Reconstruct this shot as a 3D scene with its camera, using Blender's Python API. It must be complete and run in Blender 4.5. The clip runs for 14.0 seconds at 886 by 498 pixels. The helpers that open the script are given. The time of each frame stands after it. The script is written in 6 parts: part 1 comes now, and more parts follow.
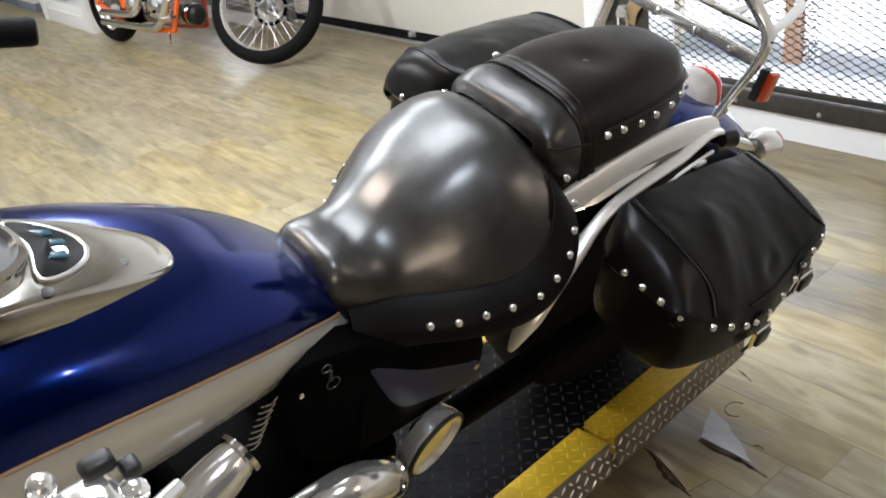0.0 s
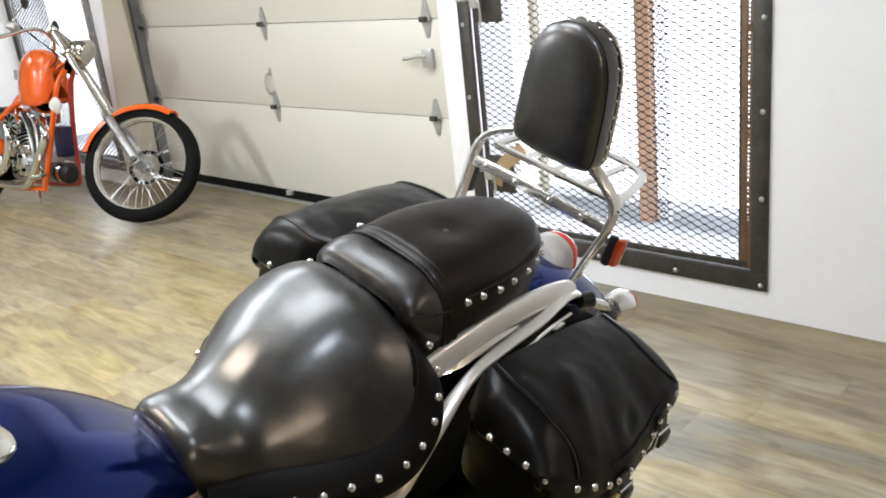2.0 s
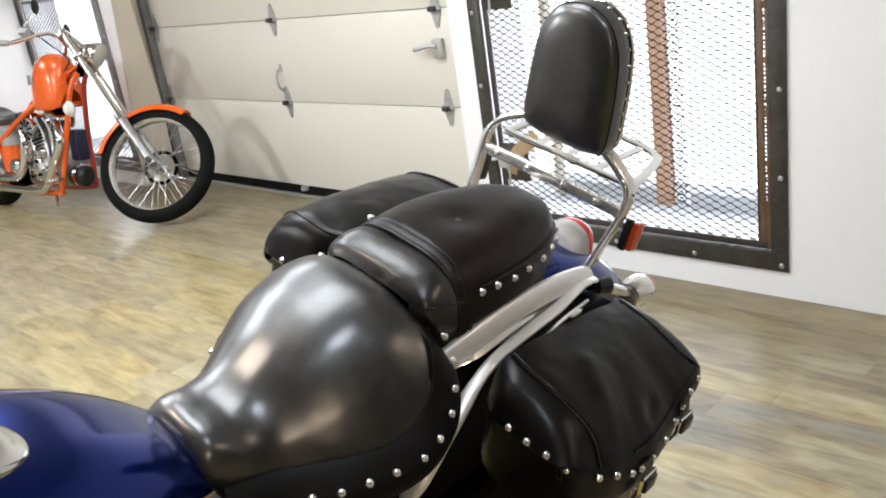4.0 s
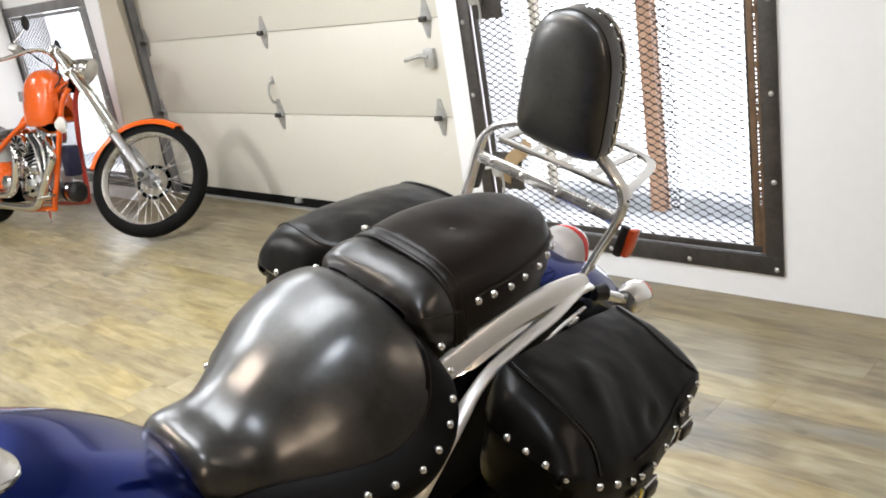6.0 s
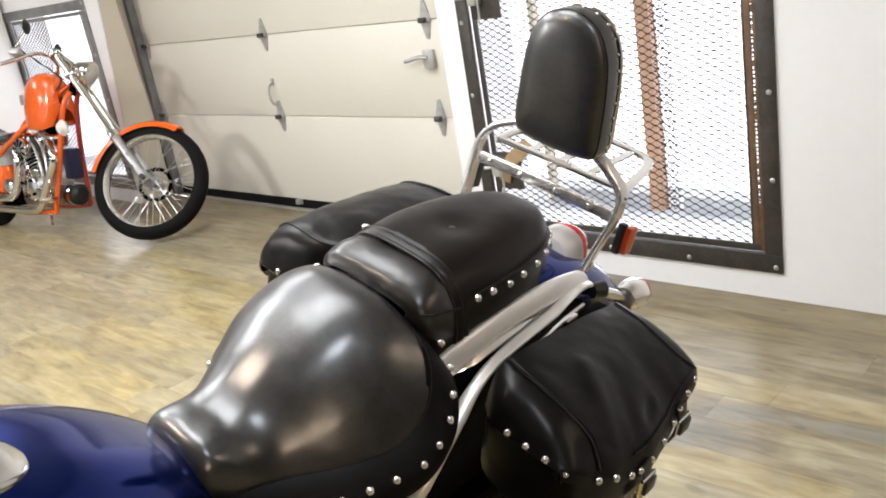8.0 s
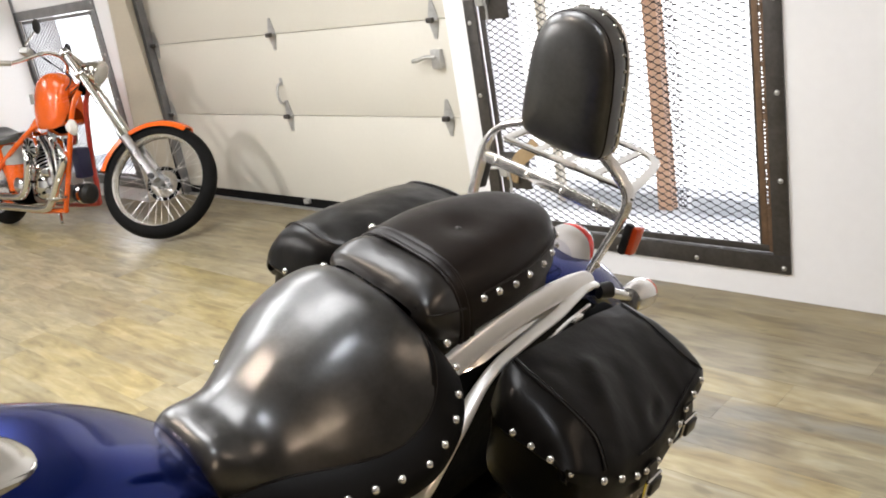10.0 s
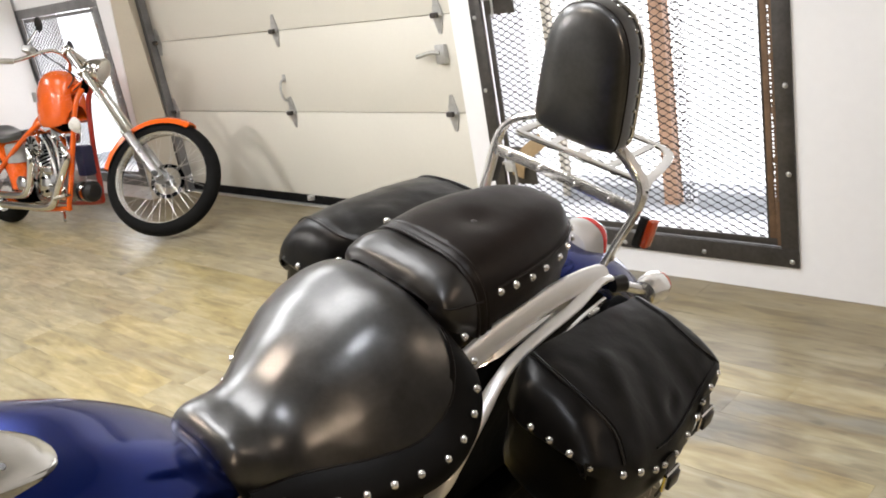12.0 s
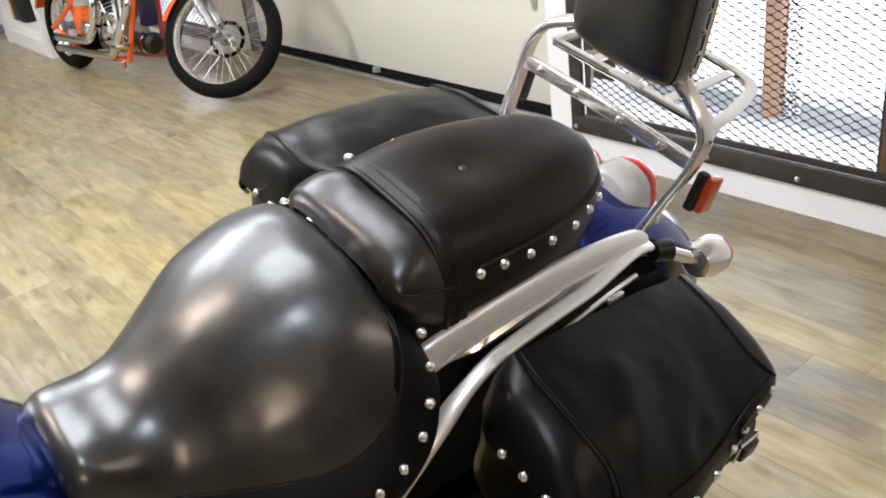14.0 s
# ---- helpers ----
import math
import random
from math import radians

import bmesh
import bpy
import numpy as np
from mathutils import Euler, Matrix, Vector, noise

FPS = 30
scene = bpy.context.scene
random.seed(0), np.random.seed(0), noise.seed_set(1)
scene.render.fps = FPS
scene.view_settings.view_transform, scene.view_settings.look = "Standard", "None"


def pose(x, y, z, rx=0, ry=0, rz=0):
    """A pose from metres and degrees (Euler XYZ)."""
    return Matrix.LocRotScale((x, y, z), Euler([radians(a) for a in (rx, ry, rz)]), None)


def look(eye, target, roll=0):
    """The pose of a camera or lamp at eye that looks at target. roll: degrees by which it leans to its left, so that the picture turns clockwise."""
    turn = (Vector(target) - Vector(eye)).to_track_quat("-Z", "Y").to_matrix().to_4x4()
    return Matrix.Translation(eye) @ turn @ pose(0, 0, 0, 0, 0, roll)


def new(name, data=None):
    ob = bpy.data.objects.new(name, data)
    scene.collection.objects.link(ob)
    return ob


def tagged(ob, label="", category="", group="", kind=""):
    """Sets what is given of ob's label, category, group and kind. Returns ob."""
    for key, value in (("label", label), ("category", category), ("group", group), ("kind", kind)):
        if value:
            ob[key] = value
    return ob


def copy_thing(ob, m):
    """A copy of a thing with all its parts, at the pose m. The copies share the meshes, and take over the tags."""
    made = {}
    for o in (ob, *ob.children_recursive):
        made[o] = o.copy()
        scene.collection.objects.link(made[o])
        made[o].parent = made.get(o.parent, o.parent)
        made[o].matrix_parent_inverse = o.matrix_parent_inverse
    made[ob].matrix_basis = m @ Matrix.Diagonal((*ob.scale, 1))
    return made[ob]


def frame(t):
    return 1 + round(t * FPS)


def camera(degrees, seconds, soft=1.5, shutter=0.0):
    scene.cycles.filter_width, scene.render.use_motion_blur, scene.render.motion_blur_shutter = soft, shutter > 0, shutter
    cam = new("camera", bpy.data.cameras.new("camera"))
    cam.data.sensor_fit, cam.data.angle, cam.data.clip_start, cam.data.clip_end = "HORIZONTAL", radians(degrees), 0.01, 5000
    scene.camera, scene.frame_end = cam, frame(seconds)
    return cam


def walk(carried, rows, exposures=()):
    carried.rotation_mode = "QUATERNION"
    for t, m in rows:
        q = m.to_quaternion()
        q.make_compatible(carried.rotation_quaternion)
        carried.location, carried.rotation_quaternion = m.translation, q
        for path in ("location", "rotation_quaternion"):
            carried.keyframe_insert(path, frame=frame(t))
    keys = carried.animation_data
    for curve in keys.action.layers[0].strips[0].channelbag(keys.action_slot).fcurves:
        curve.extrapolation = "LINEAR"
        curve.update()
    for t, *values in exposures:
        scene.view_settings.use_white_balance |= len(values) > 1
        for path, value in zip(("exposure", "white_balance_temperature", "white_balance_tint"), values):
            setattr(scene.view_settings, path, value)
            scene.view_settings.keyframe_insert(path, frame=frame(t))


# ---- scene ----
cam = camera(53.31, 14.0, soft=1.9)
PATH = [
    (0, (0.0148, -0.0806, 1.5118), (1.0450, 1.3585, 0.5804), -9.01),
    (0.2, (0.0343, -0.0864, 1.5200), (1.1002, 1.3483, 0.6225), -9.79),
    (0.5, (0.0455, -0.0990, 1.5320), (1.2142, 1.3247, 0.7527), -8.74),
    (0.7, (0.0512, -0.1006, 1.5444), (1.2951, 1.3011, 0.8458), -7.96),
    (1, (0.0416, -0.1102, 1.5509), (1.3447, 1.2552, 0.8894), -7.84),
    (1.5, (0.0380, -0.1177, 1.5490), (1.3866, 1.2236, 0.9308), -7.68),
    (2, (0.0332, -0.1114, 1.5425), (1.3726, 1.2218, 0.8879), -6.34),
    (2.5, (0.0380, -0.1051, 1.5387), (1.3802, 1.2281, 0.8899), -6.16),
    (3, (0.0432, -0.1016, 1.5373), (1.3696, 1.2467, 0.8870), -6.92),
    (5.5, (0.0636, -0.1083, 1.5242), (1.3757, 1.2433, 0.8522), -9.82),
    (6, (0.0594, -0.0971, 1.5275), (1.3799, 1.2578, 0.8789), -9.43),
    (6.5, (0.0520, -0.0927, 1.5289), (1.3537, 1.2936, 0.9095), -9.47),
    (7, (0.0501, -0.1048, 1.5299), (1.3621, 1.2654, 0.8966), -10.24),
    (7.5, (0.0491, -0.1142, 1.5287), (1.3678, 1.2437, 0.8831), -10.01),
    (8, (0.0482, -0.1111, 1.5278), (1.3678, 1.2459, 0.8819), -9.81),
    (10.5, (0.0467, -0.1169, 1.5301), (1.3516, 1.2551, 0.8861), -9.80),
    (11, (0.0431, -0.1141, 1.5301), (1.3507, 1.2540, 0.8831), -9.54),
    (11.5, (0.0452, -0.1033, 1.5275), (1.3637, 1.2506, 0.8727), -8.96),
    (12, (0.0345, -0.0918, 1.5259), (1.3384, 1.2782, 0.8754), -10.16),
    (12.2, (0.0207, -0.0878, 1.5279), (1.3384, 1.2809, 0.9033), -10.28),
    (12.4, (0.0052, -0.0899, 1.5410), (1.3668, 1.2680, 0.9914), -11.45),
    (12.5, (0.0014, -0.0902, 1.5397), (1.3904, 1.2320, 0.9717), -12.30),
    (12.7, (-0.0092, -0.0868, 1.5429), (1.3460, 1.2395, 0.9069), -12.61),
    (13, (0.0530, -0.0610, 1.5265), (1.2991, 1.3120, 0.7766), -13.56),
    (13.2, (0.1256, -0.0383, 1.5132), (1.2742, 1.4317, 0.7921), -8.84),
    (13.5, (0.2403, -0.0167, 1.4943), (1.2427, 1.5115, 0.6820), -7.91),
    (13.7, (0.3181, 0.0057, 1.4985), (1.3789, 1.4628, 0.6316), -5.79),
    (14, (0.4198, 0.0830, 1.4854), (1.4747, 1.5283, 0.5919), -7.66),
]
walk(cam, [(t, look(eye, target, roll)) for t, eye, target, roll in PATH],
     ((0, -0.08, 6150, 10), (0.9, -0.17, 6200, 10), (2.5, -0.16, 6250, 10), (5.5, -0.12, 6350, 11), (7, -0.09, 6450, 12), (10.5, -0.13, 6600, 13), (12.7, -0.16, 6620, 13), (13.5, -0.12, 6350, 13), (14, -0.11, 6300, 13)))

# ---- world and lights ----
world = bpy.data.worlds.new("World")
scene.world = world
world.use_nodes = True
wn = world.node_tree.nodes
sky = wn.new("ShaderNodeTexSky")
sky.sky_type, sky.sun_disc, sky.sun_elevation, sky.sun_rotation = "NISHITA", False, radians(38), radians(90)
world.node_tree.links.new(sky.outputs[0], wn["Background"].inputs[0])
wn["Background"].inputs[1].default_value = 0.12

WALL, DOOR_X, ROOM_H = 3.17, 3.465, 3.1


def area_lamp(name, eye, target, sx, sy, watts, colour):
    d = bpy.data.lights.new(name, "AREA")
    d.shape, d.size, d.size_y, d.energy, d.color = "RECTANGLE", sx, sy, watts, colour
    ob = new(name, d)
    ob.matrix_world = look(eye, target)
    return ob


# daylight standing in the two grilled windows
area_lamp("window_daylight", (WALL + 0.42, 2.0, 0.95), (0, 1.6, 0.5), 1.3, 1.35, 10, (0.90, 0.95, 1.0))
area_lamp("window_daylight", (WALL + 0.42, 7.1, 0.95), (0, 6.4, 0.5), 1.3, 1.35, 15, (0.90, 0.95, 1.0))
# unseen square panels, added for fill and seat sheen: x, y, side, watts
FILL_PANELS = ((1.0, 1.4, 1.15, 42), (0.6, 3.2, 1.15, 66), (1.9, 3.4, 1.15, 40), (0.8, 6.2, 1.15, 18), (0.3, 9.2, 1.15, 34), (-2.9, 8.3, 1.15, 85))
for bx, by, side, w in FILL_PANELS:
    area_lamp("fill_panel_light", (bx, by, ROOM_H - 0.075), (bx, by, 0), side - 0.06, side - 0.06, w, (0.935, 0.975, 1.0))
# small bulbs under the ceiling: x, y, size, watts, colour, aim
BULBS = ((-0.30, 1.88, 0.16, 22, (1.0, 0.84, 0.68), (-0.30, 1.88, 0)), (0.40, -0.42, 0.20, 22, (0.86, 0.93, 1.0), (0.40, -0.42, 0)),
         (2.7, -3.0, 0.20, 26, (1.0, 0.80, 0.60), (3.1, 0.6, 0.8)), (-2.6, 5.5, 0.22, 190, (1.0, 0.98, 0.95), (3.0, 4.9, 0.5)))
for sx, sy, size, w, colour, aim in BULBS:
    area_lamp("spot_bulb", (sx, sy, ROOM_H - 0.13), aim, size, size, w, colour)
# one warm pendant behind the walker
PENDANT = (-1.45, -3.1, 2.0)
area_lamp("pendant_bulb", PENDANT, (0.6, 0.85, 0.85), 0.26, 0.26, 31, (1.0, 0.78, 0.56))

# ---- materials ----
def material(name, colour, rough=0.5, metal=0.0, vary=0.12, scale=6.0, fine=60.0, bump=0.0, bump_scale=None,
             coat=0.0, per_object=0.0, emit=0.0, spec=0.5, stretch=(1, 1, 1), rough_vary=0.1, coat_rough=0.04, coat_ior=1.5, coat_vary=0.0, crease=0.0):
    m = bpy.data.materials.new(name)
    m.use_nodes = True
    nt = m.node_tree
    n, l = nt.nodes, nt.links
    b = n["Principled BSDF"]
    b.inputs["Metallic"].default_value = metal
    b.inputs["Roughness"].default_value = rough
    b.inputs["Coat Weight"].default_value = coat
    b.inputs["Coat Roughness"].default_value = coat_rough
    b.inputs["Coat IOR"].default_value = coat_ior
    b.inputs["Specular IOR Level"].default_value = spec
    tc = n.new("ShaderNodeTexCoord")
    mp = n.new("ShaderNodeMapping")
    mp.inputs["Scale"].default_value = stretch
    l.new(tc.outputs["Object"], mp.inputs["Vector"])
    big, small = n.new("ShaderNodeTexNoise"), n.new("ShaderNodeTexNoise")
    big.inputs["Scale"].default_value, big.inputs["Detail"].default_value = scale, 4
    small.inputs["Scale"].default_value, small.inputs["Detail"].default_value = fine, 3
    for t in (big, small):
        l.new(mp.outputs["Vector"], t.inputs["Vector"])
    mix = n.new("ShaderNodeMath")
    mix.operation = "MULTIPLY_ADD"
    mix.inputs[1].default_value, mix.inputs[2].default_value = 0.35, 0.0
    l.new(small.outputs["Fac"], mix.inputs[0])
    add = n.new("ShaderNodeMath")
    add.operation = "MULTIPLY_ADD"
    add.inputs[1].default_value = 0.65
    l.new(big.outputs["Fac"], add.inputs[0])
    l.new(mix.outputs[0], add.inputs[2])
    ramp = n.new("ShaderNodeMapRange")
    ramp.inputs["From Min"].default_value, ramp.inputs["From Max"].default_value = 0.3, 0.7
    ramp.inputs["To Min"].default_value, ramp.inputs["To Max"].default_value = 1 - vary, 1 + vary
    l.new(add.outputs[0], ramp.inputs["Value"])
    last = ramp.outputs["Result"]
    if per_object:
        info = n.new("ShaderNodeObjectInfo")
        pr = n.new("ShaderNodeMapRange")
        pr.inputs["To Min"].default_value, pr.inputs["To Max"].default_value = 1 - per_object, 1 + per_object
        l.new(info.outputs["Random"], pr.inputs["Value"])
        mul = n.new("ShaderNodeMath")
        mul.operation = "MULTIPLY"
        l.new(last, mul.inputs[0])
        l.new(pr.outputs["Result"], mul.inputs[1])
        last = mul.outputs[0]
    vm = n.new("ShaderNodeVectorMath")
    vm.operation = "SCALE"
    vm.inputs[0].default_value = colour
    l.new(last, vm.inputs["Scale"])
    l.new(vm.outputs["Vector"], b.inputs["Base Color"])
    if rough_vary:
        rr = n.new("ShaderNodeMapRange")
        rr.inputs["From Min"].default_value, rr.inputs["From Max"].default_value = 0.3, 0.7
        rr.inputs["To Min"].default_value = max(0.0, rough * (1 - 2 * rough_vary))
        rr.inputs["To Max"].default_value = min(1.0, rough * (1 + 2 * rough_vary))
        l.new(add.outputs[0], rr.inputs["Value"])
        l.new(rr.outputs["Result"], b.inputs["Roughness"])
    if bump:
        bn = n.new("ShaderNodeBump")
        bn.inputs["Strength"].default_value = bump
        bn.inputs["Distance"].default_value = 0.004
        if bump_scale:
            t = n.new("ShaderNodeTexNoise")
            t.inputs["Scale"].default_value, t.inputs["Detail"].default_value = bump_scale, 6
            l.new(mp.outputs["Vector"], t.inputs["Vector"])
            height = t.outputs["Fac"]
            if crease:
                # a web of fine creases with a wandering line
                shift, web, lines, both = n.new("ShaderNodeVectorMath"), n.new("ShaderNodeTexVoronoi"), n.new("ShaderNodeMapRange"), n.new("ShaderNodeMath")
                shift.operation = "MULTIPLY_ADD"
                shift.inputs[1].default_value = (0.05, 0.05, 0.05)
                l.new(big.outputs["Color"], shift.inputs[0])
                l.new(mp.outputs["Vector"], shift.inputs[2])
                web.feature = "DISTANCE_TO_EDGE"
                web.inputs["Scale"].default_value = crease
                l.new(shift.outputs["Vector"], web.inputs["Vector"])
                lines.inputs["From Max"].default_value, lines.inputs["To Max"].default_value = 0.05, 0.22
                l.new(web.outputs["Distance"], lines.inputs["Value"])
                both.operation = "ADD"
                l.new(height, both.inputs[0])
                l.new(lines.outputs["Result"], both.inputs[1])
                height = both.outputs[0]
            l.new(height, bn.inputs["Height"])
        else:
            l.new(add.outputs[0], bn.inputs["Height"])
        l.new(bn.outputs["Normal"], b.inputs["Normal"])
    if coat_vary:
        cw = n.new("ShaderNodeMapRange")
        cw.inputs["From Min"].default_value, cw.inputs["From Max"].default_value = 0.36, 0.62
        cw.inputs["To Min"].default_value, cw.inputs["To Max"].default_value = coat * (1 - coat_vary), coat
        l.new(add.outputs[0], cw.inputs["Value"])
        l.new(cw.outputs["Result"], b.inputs["Coat Weight"])
    if emit:
        b.inputs["Emission Color"].default_value = (*colour, 1)
        b.inputs["Emission Strength"].default_value = emit
    return m


LEATHER = material("seat_leather", (0.0046, 0.0041, 0.0038), 0.46, vary=0.35, scale=18, fine=110, bump=0.14, bump_scale=60, spec=0.48, rough_vary=0.14, coat=0.9, coat_rough=0.28, coat_ior=1.75, coat_vary=0.30, crease=34)
# Seat leather again, darker and duller to paint the skirt's shade.
LEATHER_SHADED = material("shaded_seat_leather", (0.0026, 0.0023, 0.0022), 0.46, vary=0.3, scale=9, fine=80, bump=0.05, bump_scale=160, spec=0.13)
LEATHER_TOP = material("grained_leather", (0.0090, 0.0060, 0.0046), 0.40, vary=0.4, scale=7, fine=120, bump=0.10, bump_scale=300, spec=0.22)
LEATHER_ROLL = material("glossy_leather", (0.0065, 0.0052, 0.0046), 0.36, vary=0.3, scale=12, fine=90, bump=0.04, bump_scale=60, spec=0.75, rough_vary=0.15)
LEATHER_BAG = material("bag_leather", (0.0030, 0.0026, 0.0024), 0.33, vary=0.3, scale=6, fine=90, bump=0.08, bump_scale=60, spec=0.21, crease=26)
BLUE = material("blue_paint", (0.0001, 0.0125, 0.140), 0.19, metal=0.9, vary=0.1, scale=3, fine=900, coat=0.55, coat_rough=0.05, coat_ior=1.4, rough_vary=0)
SILVER = material("silver_paint", (0.56, 0.55, 0.53), 0.26, metal=0.55, vary=0.06, scale=4, fine=900, coat=0.8, rough_vary=0)
GOLD = material("gold_pinstripe", (0.40, 0.25, 0.13), 0.4, metal=0.2, vary=0.05)
CHROME = material("chrome", (0.78, 0.77, 0.75), 0.07, metal=1.0, vary=0.04, scale=14, fine=90, rough_vary=0.2)
CHROME_DULL = material("worn_chrome", (0.70, 0.69, 0.67), 0.34, metal=1.0, vary=0.12, scale=18, fine=120, rough_vary=0.2)
# For unseen walls, kept dark so leather and chrome mirror little.
DARK_WALL = material("dark_reflection_wall", (0.030, 0.030, 0.032), 0.7, vary=0.1, scale=2)
CEILING_PAINT = material("pale_grey_ceiling_paint", (0.46, 0.455, 0.445), 0.8, vary=0.05, scale=2)
BLACK = material("black_plastic", (0.006, 0.006, 0.0065), 0.45, vary=0.2, scale=12)
BLACK_METAL = material("black_metal", (0.0012, 0.0012, 0.0014), 0.55, metal=0.0, vary=0.3, scale=10, bump=0.1, spec=0.02)
RUBBER = material("tyre_rubber", (0.0042, 0.0041, 0.0040), 0.75, vary=0.3, scale=8, bump=0.25, bump_scale=90, spec=0.14)
RED_LENS = material("red_lens", (0.62, 0.02, 0.015), 0.12, vary=0.1, coat=0.6)
WHITE_LENS = material("clear_lens", (0.58, 0.57, 0.56), 0.1, vary=0.06, coat=0.5)
ORANGE_LENS = material("amber_reflector", (0.55, 0.06, 0.012), 0.15, vary=0.1, coat=0.5)
WALL_PAINT = material("white_wall_paint", (0.80, 0.805, 0.82), 0.6, vary=0.03, scale=1.5, fine=25, bump=0.05, bump_scale=40)
DOOR_PAINT = material("cream_door_paint", (0.64, 0.618, 0.55), 0.38, vary=0.025, scale=2, fine=40, bump=0.08, bump_scale=300)
JAMB_PAINT = material("beige_jamb_paint", (0.60, 0.55, 0.46), 0.5, vary=0.05, scale=4)
STEEL_GREY = material("grey_steel_frame", (0.20, 0.20, 0.205), 0.45, metal=0.4, vary=0.3, scale=9, fine=60, bump=0.15)
STEEL = material("dark_steel_frame", (0.075, 0.07, 0.066), 0.42, metal=0.7, vary=0.35, scale=9, fine=60, bump=0.15)
RUST = material("rusty_steel", (0.16, 0.10, 0.06), 0.6, metal=0.4, vary=0.4, scale=12, bump=0.2)
MESH_STEEL = material("expanded_metal", (0.008, 0.0075, 0.008), 0.6, metal=0.0, vary=0.25, scale=20, spec=0.2)
GALV = material("galvanised_steel", (0.46, 0.46, 0.45), 0.42, metal=0.6, vary=0.2, scale=30, fine=200)
ORANGE = material("orange_paint", (0.80, 0.12, 0.008), 0.25, vary=0.08, scale=5, coat=0.6)
RED_FRAME = material("red_frame_paint", (0.42, 0.03, 0.015), 0.3, vary=0.1, coat=0.7)
ALUMINIUM = material("cast_aluminium", (0.46, 0.46, 0.47), 0.30, metal=0.95, vary=0.2, scale=22, fine=150, bump=0.1)
SHELF_WHITE = material("white_shelf_paint", (0.82, 0.81, 0.79), 0.5, vary=0.03, scale=3)
CARTON = material("white_carton", (0.74, 0.72, 0.68), 0.7, vary=0.05, scale=6)
CARTON_GREY = material("grey_blue_carton_print", (0.17, 0.19, 0.23), 0.7, vary=0.25, scale=14)
INK = material("dark_print", (0.04, 0.04, 0.045), 0.6, vary=0.1)
NAVY = material("navy_and_shaded_blue", (0.010, 0.012, 0.045), 0.4, vary=0.2)
PURPLE = material("purple_plastic", (0.10, 0.03, 0.19), 0.4, vary=0.1)
YELLOW = material("yellow_deck_paint", (0.62, 0.42, 0.02), 0.45, vary=0.22, scale=10, fine=80, bump=0.1, per_object=0.05)
PLATE = material("bare_tread_plate", (0.16, 0.14, 0.115), 0.45, metal=0.4, vary=0.35, scale=14, fine=90)
PLATE_LUG = material("worn_bright_lug", (0.72, 0.68, 0.60), 0.35, metal=0.6, vary=0.2, scale=30)
DECK_LUG = material("worn_black_lug", (0.06, 0.062, 0.07), 0.32, metal=0.5, vary=0.5, scale=25)
YELLOW_LUG = material("worn_yellow_lug", (0.80, 0.58, 0.06), 0.40, vary=0.2, scale=25)
DECK_BLACK = material("black_tread_plate", (0.0022, 0.0022, 0.003), 0.6, metal=0.0, vary=0.3, scale=12, spec=0.12)
CONCRETE = material("pale_concrete", (0.55, 0.57, 0.60), 0.8, vary=0.12, scale=6, fine=60, bump=0.15)
TAN = material("tan_card", (0.34, 0.24, 0.13), 0.7, vary=0.2, scale=12)
POST_WOOD = material("brown_post_paint", (0.52, 0.32, 0.21), 0.6, vary=0.2, scale=7, stretch=(1, 1, 0.2))
DAYLIGHT = material("overcast_daylight", (0.95, 0.97, 1.0), 1.0, vary=0.0, emit=1.7, rough_vary=0)
LAMP_GLOW = material("lamp_diffuser", (1.0, 0.97, 0.92), 0.6, vary=0.0, emit=8.0, rough_vary=0)
FILL_GLOW = material("fill_diffuser", (1.0, 0.98, 0.95), 0.6, vary=0.0, emit=2.0, rough_vary=0)
GLASS_DARK = material("dark_gauge_glass", (0.03, 0.08, 0.12), 0.18, vary=0.2)
GAUGE_FACE = material("grey_gauge_face", (0.05, 0.05, 0.05), 0.35, vary=0.2)
PANEL_BLACK = material("satin_black_panel", (0.010, 0.010, 0.011), 0.6, vary=0.2, spec=0.2)
# Paler, part-diffuse copy of chrome with bright reflections put in as colour.
CHROME_LIT = material("lit_chrome", (0.86, 0.85, 0.83), 0.17, metal=0.8, vary=0.06, scale=16, fine=140, rough_vary=0.2)
CONSOLE = material("worn_console_chrome", (0.56, 0.54, 0.50), 0.15, metal=1.0, vary=0.10, scale=16, fine=140, rough_vary=0.15)
# Part diffuse, so strut and rail hold their white reflections as plain colour.
METAL_LIT = material("lit_metal", (0.88, 0.87, 0.85), 0.34, metal=0.6, vary=0.04, scale=16, fine=40, rough_vary=0)


